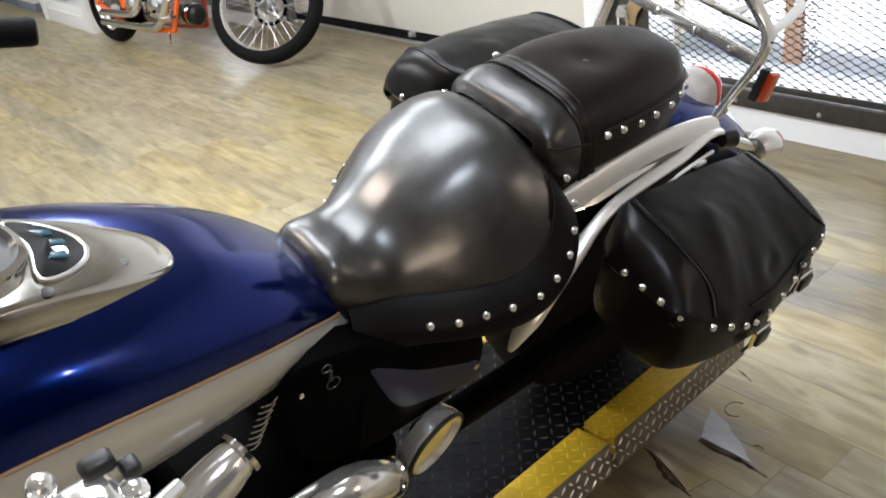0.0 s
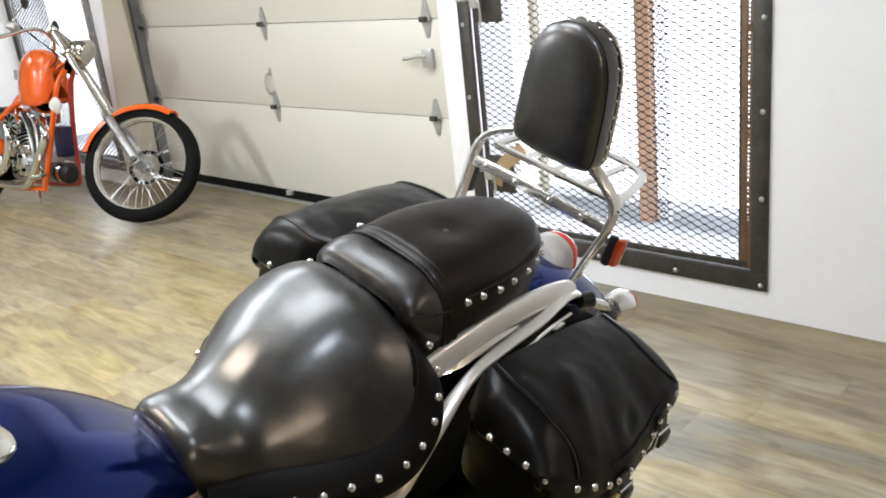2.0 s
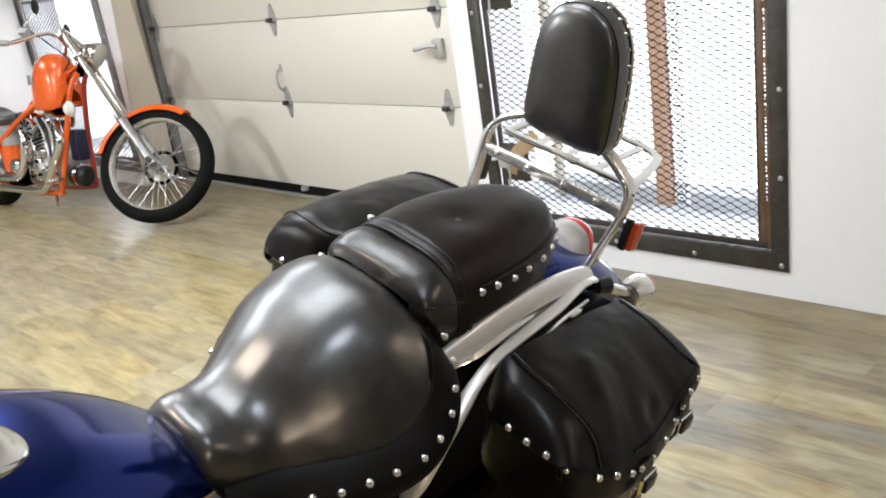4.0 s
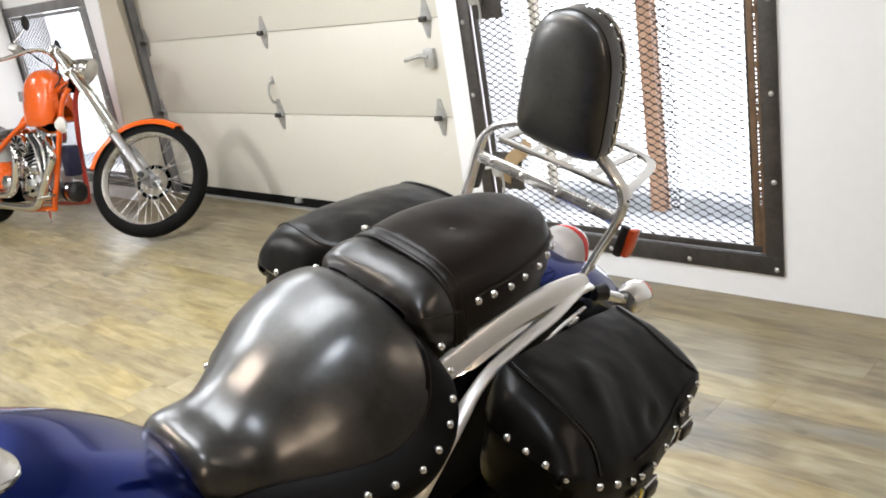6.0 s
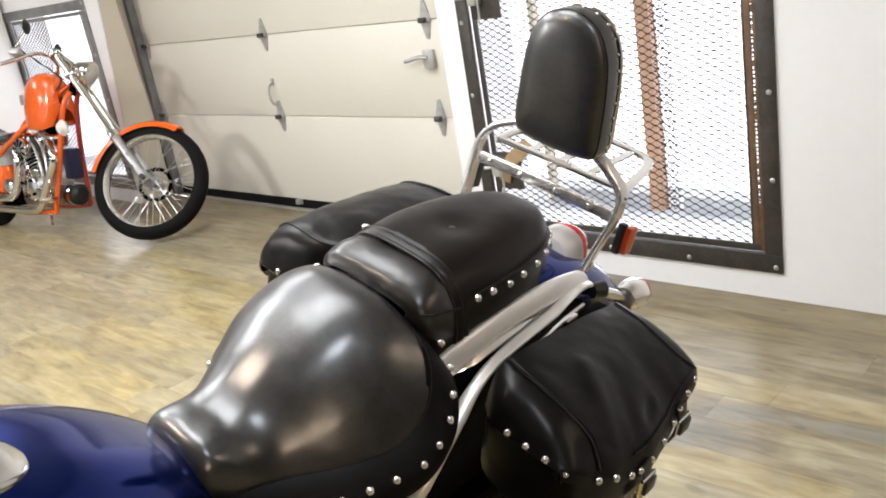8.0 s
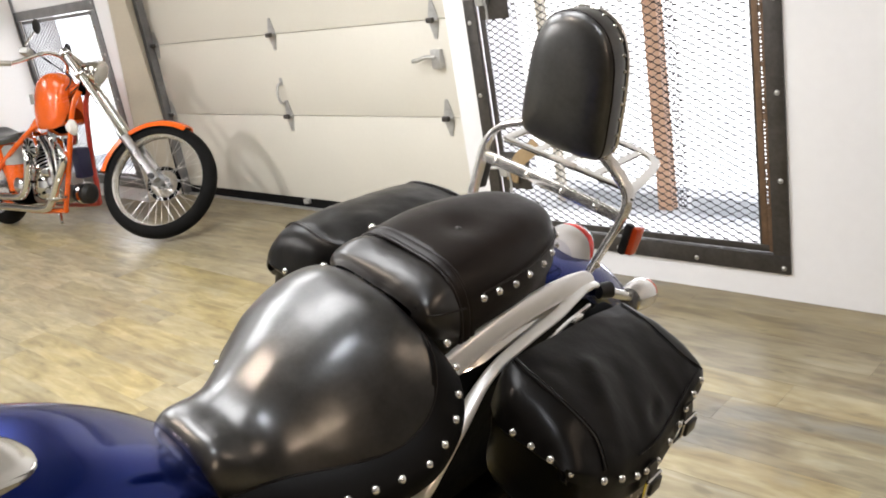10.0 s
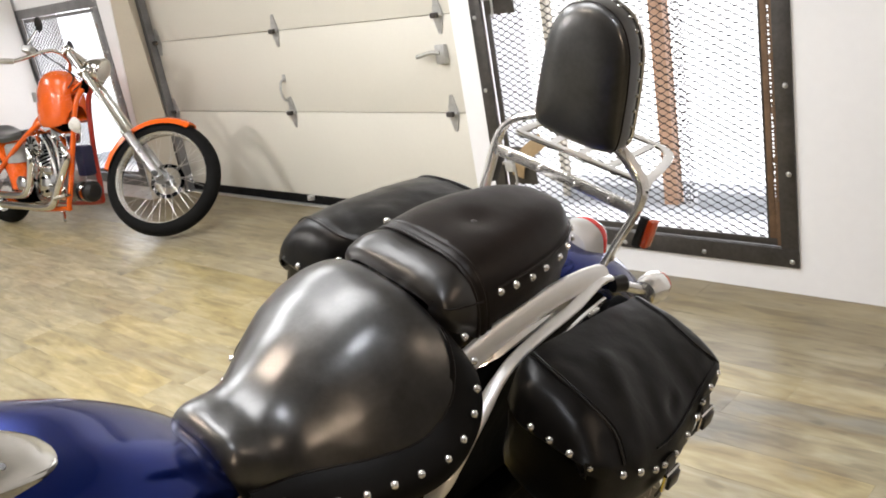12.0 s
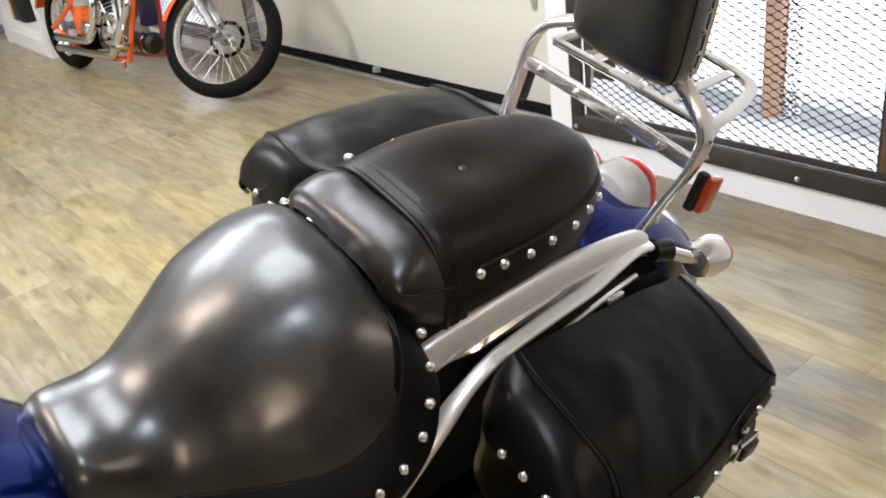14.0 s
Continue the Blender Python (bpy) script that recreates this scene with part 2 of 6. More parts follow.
def plank_material():
    """Wood-print vinyl: long grain, blotches and a tone of its own for each plank."""
    m = bpy.data.materials.new("wood_plank_vinyl")
    m.use_nodes = True
    n, l = m.node_tree.nodes, m.node_tree.links
    b = n["Principled BSDF"]
    tc, info = n.new("ShaderNodeTexCoord"), n.new("ShaderNodeObjectInfo")
    off = n.new("ShaderNodeVectorMath")
    off.operation = "MULTIPLY_ADD"
    off.inputs[0].default_value = (1, 1, 1)
    l.new(tc.outputs["Object"], off.inputs[2])
    comb = n.new("ShaderNodeCombineXYZ")
    sc = n.new("ShaderNodeMath")
    sc.operation = "MULTIPLY"
    sc.inputs[1].default_value = 40
    l.new(info.outputs["Random"], sc.inputs[0])
    for k in range(3):
        l.new(sc.outputs[0], comb.inputs[k])
    l.new(comb.outputs[0], off.inputs[0])
    off.inputs[1].default_value = (1, 1, 1)
    grain_map, blot_map = n.new("ShaderNodeMapping"), n.new("ShaderNodeMapping")
    grain_map.inputs["Scale"].default_value = (13, 2.4, 1)
    blot_map.inputs["Scale"].default_value = (4.2, 2.2, 1)
    grain, blot, fine = (n.new("ShaderNodeTexNoise") for _ in range(3))
    for mp, t, s, d in ((grain_map, grain, 1.6, 6), (blot_map, blot, 1.2, 5), (grain_map, fine, 6.0, 4)):
        l.new(off.outputs[0], mp.inputs["Vector"]) if not mp.inputs["Vector"].is_linked else None
        l.new(mp.outputs[0], t.inputs["Vector"])
        t.inputs["Scale"].default_value, t.inputs["Detail"].default_value = s, d
    grain.inputs["Distortion"].default_value = 0.6
    blot.inputs["Distortion"].default_value = 0.8
    r1 = n.new("ShaderNodeValToRGB")
    r1.color_ramp.elements[0].position, r1.color_ramp.elements[1].position = 0.28, 0.70
    r1.color_ramp.elements[0].color = (0.258, 0.217, 0.138, 1)
    r1.color_ramp.elements[1].color = (0.470, 0.422, 0.298, 1)
    e = r1.color_ramp.elements.new(0.5)
    e.color = (0.392, 0.338, 0.210, 1)
    l.new(grain.outputs["Fac"], r1.inputs["Fac"])
    r2 = n.new("ShaderNodeValToRGB")
    r2.color_ramp.elements[0].position, r2.color_ramp.elements[1].position = 0.36, 0.66
    r2.color_ramp.elements[0].color = (0.82, 0.81, 0.81, 1)
    r2.color_ramp.elements[1].color = (1.08, 1.07, 1.04, 1)
    l.new(blot.outputs["Fac"], r2.inputs["Fac"])
    mul = n.new("ShaderNodeMix")
    mul.data_type, mul.blend_type = "RGBA", "MULTIPLY"
    mul.inputs["Factor"].default_value = 1.0
    l.new(r1.outputs[0], mul.inputs["A"])
    l.new(r2.outputs[0], mul.inputs["B"])
    tone = n.new("ShaderNodeMapRange")
    tone.inputs["To Min"].default_value, tone.inputs["To Max"].default_value = 0.86, 1.10
    l.new(info.outputs["Random"], tone.inputs["Value"])
    vm = n.new("ShaderNodeVectorMath")
    vm.operation = "SCALE"
    # grey-brown traffic-worn patches with floor sheen painted in, drawn over the joints along the planks
    geo, wear_sheen_map, wear_sheen = n.new("ShaderNodeNewGeometry"), n.new("ShaderNodeMapping"), n.new("ShaderNodeTexNoise")
    wear_sheen_map.inputs["Scale"].default_value = (2.6, 1.0, 1)
    wear_sheen.inputs["Scale"].default_value, wear_sheen.inputs["Detail"].default_value, wear_sheen.inputs["Distortion"].default_value = 1.25, 7, 0.5
    l.new(geo.outputs["Position"], wear_sheen_map.inputs["Vector"])
    l.new(wear_sheen_map.outputs[0], wear_sheen.inputs["Vector"])
    # fine pores and dark knots in the print
    pores = n.new("ShaderNodeMapRange")
    pores.inputs["From Min"].default_value, pores.inputs["From Max"].default_value = 0.30, 0.70
    pores.inputs["To Min"].default_value, pores.inputs["To Max"].default_value = 0.93, 1.06
    l.new(fine.outputs["Fac"], pores.inputs["Value"])
    knot_map, knots, dots = n.new("ShaderNodeMapping"), n.new("ShaderNodeTexNoise"), n.new("ShaderNodeMapRange")
    knot_map.inputs["Scale"].default_value = (9.0, 3.2, 1)
    l.new(off.outputs[0], knot_map.inputs["Vector"])
    l.new(knot_map.outputs[0], knots.inputs["Vector"])
    knots.inputs["Scale"].default_value, knots.inputs["Detail"].default_value = 2.2, 2
    dots.inputs["From Min"].default_value, dots.inputs["From Max"].default_value = 0.66, 0.74
    dots.inputs["To Min"].default_value, dots.inputs["To Max"].default_value = 1.0, 0.74
    l.new(knots.outputs["Fac"], dots.inputs["Value"])
    speck = n.new("ShaderNodeMath")
    speck.operation = "MULTIPLY"
    l.new(pores.outputs["Result"], speck.inputs[0])
    l.new(dots.outputs["Result"], speck.inputs[1])
    # the blue-grey stop paints sheen, the brown one is worn vinyl
    wear_sheen_ramp = n.new("ShaderNodeValToRGB")
    wear_sheen_ramp.color_ramp.elements[0].position, wear_sheen_ramp.color_ramp.elements[1].position = 0.38, 0.53
    wear_sheen_ramp.color_ramp.elements[0].color = (0.60, 0.64, 0.80, 1)
    wear_sheen_ramp.color_ramp.elements[1].color = (1.0, 1.0, 1.0, 1)
    wear_sheen_ramp.color_ramp.elements.new(0.46).color = (0.80, 0.755, 0.70, 1)
    l.new(wear_sheen.outputs["Fac"], wear_sheen_ramp.inputs["Fac"])
    worn = n.new("ShaderNodeMix")
    worn.data_type, worn.blend_type = "RGBA", "MULTIPLY"
    # strongest at low Y, where it also puts the dimmer light into the colour
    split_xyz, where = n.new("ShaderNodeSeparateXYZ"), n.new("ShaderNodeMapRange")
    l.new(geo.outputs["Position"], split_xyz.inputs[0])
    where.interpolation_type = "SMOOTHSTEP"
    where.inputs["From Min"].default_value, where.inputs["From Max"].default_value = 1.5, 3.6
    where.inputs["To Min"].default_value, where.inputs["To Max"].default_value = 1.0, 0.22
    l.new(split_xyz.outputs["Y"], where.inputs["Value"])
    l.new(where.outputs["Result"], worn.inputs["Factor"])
    l.new(mul.outputs["Result"], worn.inputs["A"])
    l.new(wear_sheen_ramp.outputs[0], worn.inputs["B"])
    # some planks are greyer than others, and grime gathers along the overhead door
    pick, grey, sat = n.new("ShaderNodeMath"), n.new("ShaderNodeMapRange"), n.new("ShaderNodeHueSaturation")
    pick.operation = "FRACT"
    l.new(sc.outputs[0], pick.inputs[0])
    grey.inputs["To Min"].default_value, grey.inputs["To Max"].default_value = 0.92, 1.30
    l.new(pick.outputs[0], grey.inputs["Value"])
    l.new(grey.outputs["Result"], sat.inputs["Saturation"])
    l.new(worn.outputs["Result"], sat.inputs["Color"])
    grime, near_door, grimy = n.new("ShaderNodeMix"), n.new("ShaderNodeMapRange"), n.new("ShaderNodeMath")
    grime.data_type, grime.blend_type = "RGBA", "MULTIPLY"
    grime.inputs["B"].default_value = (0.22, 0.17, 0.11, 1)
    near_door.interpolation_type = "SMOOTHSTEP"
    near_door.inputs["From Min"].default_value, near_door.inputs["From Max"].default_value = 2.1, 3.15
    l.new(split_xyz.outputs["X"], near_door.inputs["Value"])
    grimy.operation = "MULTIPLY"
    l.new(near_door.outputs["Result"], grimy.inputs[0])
    l.new(wear_sheen.outputs["Fac"], grimy.inputs[1])
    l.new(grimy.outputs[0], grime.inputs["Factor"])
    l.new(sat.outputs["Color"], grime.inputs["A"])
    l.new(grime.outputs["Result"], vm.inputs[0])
    toned = n.new("ShaderNodeMath")
    toned.operation = "MULTIPLY"
    l.new(tone.outputs[0], toned.inputs[0])
    l.new(speck.outputs[0], toned.inputs[1])
    l.new(toned.outputs[0], vm.inputs["Scale"])
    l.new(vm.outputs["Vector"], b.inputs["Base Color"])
    rr = n.new("ShaderNodeMapRange")
    rr.inputs["To Min"].default_value, rr.inputs["To Max"].default_value = 0.24, 0.42
    l.new(blot.outputs["Fac"], rr.inputs["Value"])
    l.new(rr.outputs[0], b.inputs["Roughness"])
    bn = n.new("ShaderNodeBump")
    bn.inputs["Strength"].default_value, bn.inputs["Distance"].default_value = 0.12, 0.002
    l.new(fine.outputs["Fac"], bn.inputs["Height"])
    l.new(bn.outputs["Normal"], b.inputs["Normal"])
    return m


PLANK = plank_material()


# ---- building helpers ----
def mesh_of(name, bm, mat, sharp=38):
    me = bpy.data.meshes.new(name)
    bmesh.ops.recalc_face_normals(bm, faces=bm.faces)
    bm.to_mesh(me)
    bm.free()
    me.materials.append(mat)
    me.polygons.foreach_set("use_smooth", [True] * len(me.polygons))
    me.set_sharp_from_angle(angle=radians(sharp))
    return me


def part(name, bm, mat, parent=None, label="", at=None, sharp=38):
    """One mesh object, under a thing or a part where there is one."""
    me = bm if isinstance(bm, bpy.types.Mesh) else mesh_of(name, bm, mat, sharp)
    ob = new(name, me)
    if parent is not None:
        ob.parent = parent
    if at is not None:
        ob.matrix_basis = at
    if label:
        tagged(ob, label=label)
    return ob


def thing(name, at, label, category, group="", kind=""):
    ob = new(name)
    ob.matrix_basis = at
    return tagged(ob, label, category, group, kind)


def box_bm(sx, sy, sz, at=(0, 0, 0), bevel=0.0, bm=None, turn=None, seg=2):
    """A box, its edges rounded, added to bm."""
    own = bmesh.new()
    bmesh.ops.create_cube(own, size=1.0, matrix=Matrix.Diagonal((sx, sy, sz, 1)))
    if bevel:
        bmesh.ops.bevel(own, geom=own.edges[:], offset=bevel, segments=seg, affect="EDGES", profile=0.5)
    m = Matrix.Translation(at) @ (turn or Matrix())
    bmesh.ops.transform(own, matrix=m, verts=own.verts)
    return joined(bm, own)


def joined(bm, own):
    if bm is None:
        return own
    me = bpy.data.meshes.new("tmp")
    own.to_mesh(me)
    own.free()
    bm.from_mesh(me)
    bpy.data.meshes.remove(me)
    return bm


def loft(rings, closed=True, caps=True, bm=None):
    """Skins rings of equally many points."""
    bm = bm or bmesh.new()
    rows = [[bm.verts.new(p) for p in ring] for ring in rings]
    n = len(rows[0])
    for a, b in zip(rows, rows[1:]):
        for i in range(n if closed else n - 1):
            j = (i + 1) % n
            bm.faces.new((a[i], a[j], b[j], b[i]))
    if caps and closed:
        for row in (rows[0], rows[-1]):
            if len(set(v.co.to_tuple(6) for v in row)) > 2:
                bm.faces.new(row)
    return bm


def spline(points, n, closed=False):
    """Catmull-Rom through the points, n steps for each span."""
    p = [Vector(q) for q in points]
    out, m = [], len(p)
    for i in range(m if closed else m - 1):
        if closed:
            a, b, c, d = p[i - 1], p[i], p[(i + 1) % m], p[(i + 2) % m]
        else:
            a, b, c, d = p[max(i - 1, 0)], p[i], p[i + 1], p[min(i + 2, m - 1)]
        for k in range(n):
            t = k / n
            out.append(0.5 * ((2 * b) + (c - a) * t + (2 * a - 5 * b + 4 * c - d) * t * t + (3 * b - a - 3 * c + d) * t ** 3))
    if not closed:
        out.append(p[-1])
    return out


def sweep(points, section, bm=None, up=(0, 0, 1), scale=None):
    """Carries a closed section (side, up) along the points."""
    rings = []
    up = Vector(up)
    for i, p in enumerate(points):
        d = (points[min(i + 1, len(points) - 1)] - points[max(i - 1, 0)]).normalized()
        side = d.cross(up)
        side = side.normalized() if side.length > 1e-4 else Vector((1, 0, 0))
        top = side.cross(d).normalized()
        s = scale(i / (len(points) - 1)) if scale else 1.0
        rings.append([p + side * (u * s) + top * (v * s) for u, v in section])
    return loft(rings, bm=bm)


def flat(w, h, r=0.3, n=16):
    """A rounded flat bar's section."""
    out = []
    for k in range(n):
        a = 2 * math.pi * k / n
        c, s = math.cos(a), math.sin(a)
        out.append((w / 2 * math.copysign(abs(c) ** r, c), h / 2 * math.copysign(abs(s) ** r, s)))
    return out


def tube(points, r, bm=None, n=10, smooth=6, closed=False, scale=None):
    """A round bar along a curve."""
    pts = spline(points, smooth, closed) if smooth > 1 else [Vector(p) for p in points]
    if closed:
        pts.append(pts[0])
    rings, side = [], None
    for i, p in enumerate(pts):
        d = (pts[min(i + 1, len(pts) - 1)] - pts[max(i - 1, 0)]).normalized()
        if side is None:
            side = d.orthogonal().normalized()
        side = (side - d * side.dot(d)).normalized()
        top = d.cross(side)
        s = scale(i / (len(pts) - 1)) if scale else 1.0
        rings.append([p + (side * math.cos(a) + top * math.sin(a)) * r * s for a in (2 * math.pi * k / n for k in range(n))])
    return loft(rings, bm=bm, caps=not closed)


def lathe(profile, axis_from, axis_to, n=24, bm=None, caps=True):
    """Turns (distance along the axis, radius) about the axis."""
    a, b = Vector(axis_from), Vector(axis_to)
    d = (b - a).normalized()
    u = d.orthogonal().normalized()
    w = d.cross(u)
    rings = [[a + d * s + (u * math.cos(t) + w * math.sin(t)) * max(r, 1e-4) for t in (2 * math.pi * k / n for k in range(n))] for s, r in profile]
    return loft(rings, bm=bm, caps=caps)


def along(table, x):
    """Smooth reading of a table of (x, value)."""
    xs = [a for a, _ in table]
    i = max(0, min(len(xs) - 2, next((k for k in range(len(xs) - 1) if x < xs[k + 1]), len(xs) - 2)))
    x0, x1 = xs[i], xs[i + 1]
    t = max(0.0, min(1.0, (x - x0) / (x1 - x0)))
    v = [table[max(i - 1, 0)][1], table[i][1], table[i + 1][1], table[min(i + 2, len(xs) - 1)][1]]
    g = [xs[max(i - 1, 0)], x0, x1, xs[min(i + 2, len(xs) - 1)]]
    m0 = (v[2] - v[0]) / max(g[2] - g[0], 1e-6) * (x1 - x0)
    m1 = (v[3] - v[1]) / max(g[3] - g[1], 1e-6) * (x1 - x0)
    return (2 * t**3 - 3 * t**2 + 1) * v[1] + (t**3 - 2 * t**2 + t) * m0 + (-2 * t**3 + 3 * t**2) * v[2] + (t**3 - t**2) * m1


def dome(x0, x1, wide, crest, edge, p=2.2, q=0.6, nx=40, nv=28, drop=0.03, tuck=0.01, vmax=1.0, vmin=-1.0, centre=0.0, near=None):
    """A padded form: at each x a rounded section from edge to crest, half as wide as the table wide says, with a short tucked-in drop below the edge."""
    rings = []
    for i in range(nx + 1):
        x = x0 + (x1 - x0) * 0.5 * (1 - math.cos(math.pi * i / nx))
        w, zc, ze = max(along(wide, x), 0.002), along(crest, x), along(edge, x)
        ring = []
        if drop and vmin == -1.0:
            ring.append((x, centre - max(w - tuck, 0.001), ze - drop))
        for k in range(nv + 1):
            v = math.sin((vmin + (vmax - vmin) * k / nv) * math.pi / 2)
            pp, qq = near if near and v < 0 else (p, q)
            ring.append((x, centre + w * v, ze + (zc - ze) * max(0.0, 1 - abs(v) ** pp) ** qq))
        if drop and vmax == 1.0:
            ring.append((x, centre + max(w - tuck, 0.001), ze - drop))
        rings.append(ring)
    return loft(rings, closed=False, caps=False)


def half_ball(r, flat_by=0.6, n=10, m=4):
    """A domed stud on the plane z = 0."""
    rings = [[(r * math.cos(b) * math.cos(a), r * math.cos(b) * math.sin(a), r * flat_by * math.sin(b)) for a in (2 * math.pi * k / n for k in range(n))]
             for b in (math.pi / 2 * j / m for j in range(m))]
    rings = [[(p[0], p[1], -0.002) for p in rings[0]]] + rings + [[(0.0005 * math.cos(2 * math.pi * k / n), 0.0005 * math.sin(2 * math.pi * k / n), r * flat_by) for k in range(n)]]
    return loft(rings)


def rumple(bm, amp, freq, only=None):
    """Pushes the skin in and out a little, as soft leather does."""
    bm.normal_update()
    for v in bm.verts:
        if only is None or only(v.co):
            v.co += v.normal * amp * (noise.noise(v.co * freq) + 0.5 * noise.noise(v.co * freq * 2.3 + Vector((3, 7, 1))))
    return bm


def facing(p, normal):
    """A pose at p with z along the normal."""
    return Matrix.Translation(p) @ Vector(normal).to_track_quat("Z", "Y").to_matrix().to_4x4()

# ---- the room ----
def slab(name, lo, hi, mat, label="", category="", kind="structure", bevel=0.0):
    size = [b - a for a, b in zip(lo, hi)]
    ob = new(name, mesh_of(name, box_bm(*size, bevel=bevel), mat))
    ob.location = [(a + b) / 2 for a, b in zip(lo, hi)]
    return tagged(ob, label, category, kind=kind)


Y0, Y1, X0 = -4.0, 14.5, -4.5
WIN_R, WIN_L, WIN_TOP, WIN_BOT = (1.30, 2.68), (6.42, 7.80), 1.52, 0.17
GATE = (2.87, 6.30)


def wall_piece(name, lo, hi, label, mat=None):
    return slab(name, lo, hi, mat or WALL_PAINT, label, "wall")


floor = slab("floor", (X0, Y0, -0.12), (WALL + 0.9, Y1, -0.004), CONCRETE, "concrete floor under worn wood-print vinyl planks", "floor")
ceiling = slab("ceiling", (X0, Y0, ROOM_H), (WALL + 0.9, Y1, ROOM_H + 0.1), CEILING_PAINT, "plain pale grey painted ceiling", "ceiling")
T = WALL + 0.30
bm = bmesh.new()
for lo, hi in (((WALL, Y0, 0), (T, WIN_R[0], ROOM_H)), ((WALL, WIN_R[0], 0), (T, WIN_R[1], WIN_BOT)), ((WALL, WIN_R[0], WIN_TOP), (T, WIN_R[1], ROOM_H)),
               ((WALL, WIN_R[1], 0), (T, GATE[0], ROOM_H)), ((WALL, GATE[0], 2.45), (T, GATE[1], ROOM_H)),
               ((WALL, WIN_L[0], 0), (T, WIN_L[0] + 0.0001, ROOM_H)), ((WALL, WIN_L[0], 0), (T, WIN_L[1], WIN_BOT)),
               ((WALL, WIN_L[0], WIN_TOP), (T, WIN_L[1], ROOM_H)), ((WALL, WIN_L[1], 0), (T, Y1, ROOM_H))):
    if hi[1] - lo[1] > 0.01:
        box_bm(hi[0] - lo[0], hi[1] - lo[1], hi[2] - lo[2], [(a + b) / 2 for a, b in zip(lo, hi)], bm=bm)
# the pier between the overhead door and the far window leans back towards its top
y_low, y_high = 6.39, 6.02
prism = [[(WALL, y_low, 0), (WALL, WIN_L[0], 0), (T, WIN_L[0], 0), (T, y_low, 0)], [(WALL, y_high, 2.45), (WALL, WIN_L[0], 2.45), (T, WIN_L[0], 2.45), (T, y_low, 2.45)],
         [(WALL, y_high, ROOM_H), (WALL, WIN_L[0], ROOM_H), (T, WIN_L[0], ROOM_H), (T, y_low, ROOM_H)]]
loft(prism, bm=bm)
tagged(new("wall_east", mesh_of("wall_east", bm, WALL_PAINT)), "white painted wall with two barred windows and an overhead door", "wall", kind="structure")
jamb = bmesh.new()
loft([[(WALL + 0.004, y_low - 0.012, 0), (WALL + 0.004, y_low - 0.002, 0), (T - 0.002, y_low - 0.002, 0), (T - 0.002, y_low - 0.08, 0)],
      [(WALL + 0.004, y_high - 0.012, 2.45), (WALL + 0.004, y_high - 0.002, 2.45), (T - 0.002, y_low - 0.002, 2.45), (T - 0.002, y_low - 0.08, 2.45)]], bm=jamb)
tagged(new("door_jamb", mesh_of("door_jamb", jamb, JAMB_PAINT)), "beige painted jamb beside the overhead door", "jamb", kind="structure")
wall_piece("wall_north", (X0, Y1, 0), (WALL + 0.9, Y1 + 0.15, ROOM_H), "plain white end wall")
# South and west are unseen: dark or white stretches added to shape reflections.
wall_piece("wall_south", (X0, Y0 - 0.15, 0), (WALL + 0.9, Y0, ROOM_H), "unseen end wall, dark for the reflections", DARK_WALL)
wall_piece("wall_west", (X0 - 0.15, Y0, 0), (X0, 3.6, ROOM_H), "unseen wall stretch, dark for the reflections", DARK_WALL)
wall_piece("wall_west", (X0 - 0.15, 3.6, 0), (X0, Y1, ROOM_H), "unseen wall stretch, white for the backrest sheen")

# ---- overhead door ----
gate = thing("overhead_door", pose(DOOR_X, 0, 0), "cream sectional overhead garage door, closed, with steel hinges", "garage door")
panels = ((0.03, 0.642), (0.642, 1.170), (1.170, 1.703), (1.703, 2.235), (2.235, 2.50))
for a, b in panels:
    bm = box_bm(0.05, GATE[1] - GATE[0] + 0.16, b - a - 0.004, (0.025, (GATE[0] + GATE[1]) / 2 + 0.02, (a + b) / 2), 0.004)
    part("panel", bm, DOOR_PAINT, gate)
part("backing", box_bm(0.02, GATE[1] - GATE[0] + 0.14, 2.45, (0.062, (GATE[0] + GATE[1]) / 2 + 0.02, 1.26), 0.002), DOOR_PAINT, gate)
part("bottom_seal", box_bm(0.05, GATE[1] - GATE[0] + 0.16, 0.066, (0.018, (GATE[0] + GATE[1]) / 2 + 0.02, 0.038), 0.008), RUBBER, gate, "black rubber bottom seal")
part("sill_plate", box_bm(0.06, GATE[1] - GATE[0] + 0.1, 0.012, (-0.01, (GATE[0] + GATE[1]) / 2, 0.004), 0.003), GALV, gate, "bare metal threshold strip")


def hinge_bm(s=1.0):
    bm = bmesh.new()
    for sgn in (-1, 1):
        pts = [(-0.028, 0.004), (0.028, 0.004), (0.022, 0.03), (0.007, 0.078), (-0.007, 0.078), (-0.022, 0.03)]
        loft([[(0.0, y * s, sgn * z * s) for y, z in pts], [(-0.006, y * s, sgn * z * s) for y, z in pts]], bm=bm)
    lathe([(0, 0.009), (0.06 * s, 0.009)], (-0.012, -0.03 * s, 0), (-0.012, 0.03 * s, 0), 10, bm)
    box_bm(0.03, 0.02 * s, 0.022 * s, (-0.018, 0, 0), 0.003, bm)
    return bm


PIN_MESH = mesh_of("hinge_pin", box_bm(0.026, 0.046, 0.028, (-0.030, 0, 0.0), 0.006), STEEL)
hinge_mesh = mesh_of("hinge", hinge_bm(1.3), GALV)
for z in (0.642, 1.170, 1.703):
    for y in (3.236, 4.682, 6.17):
        leaf = part("hinge", hinge_mesh, GALV, gate, at=Matrix.Translation((-0.001, y, z)))
        part("hinge_pin", PIN_MESH, STEEL, leaf)
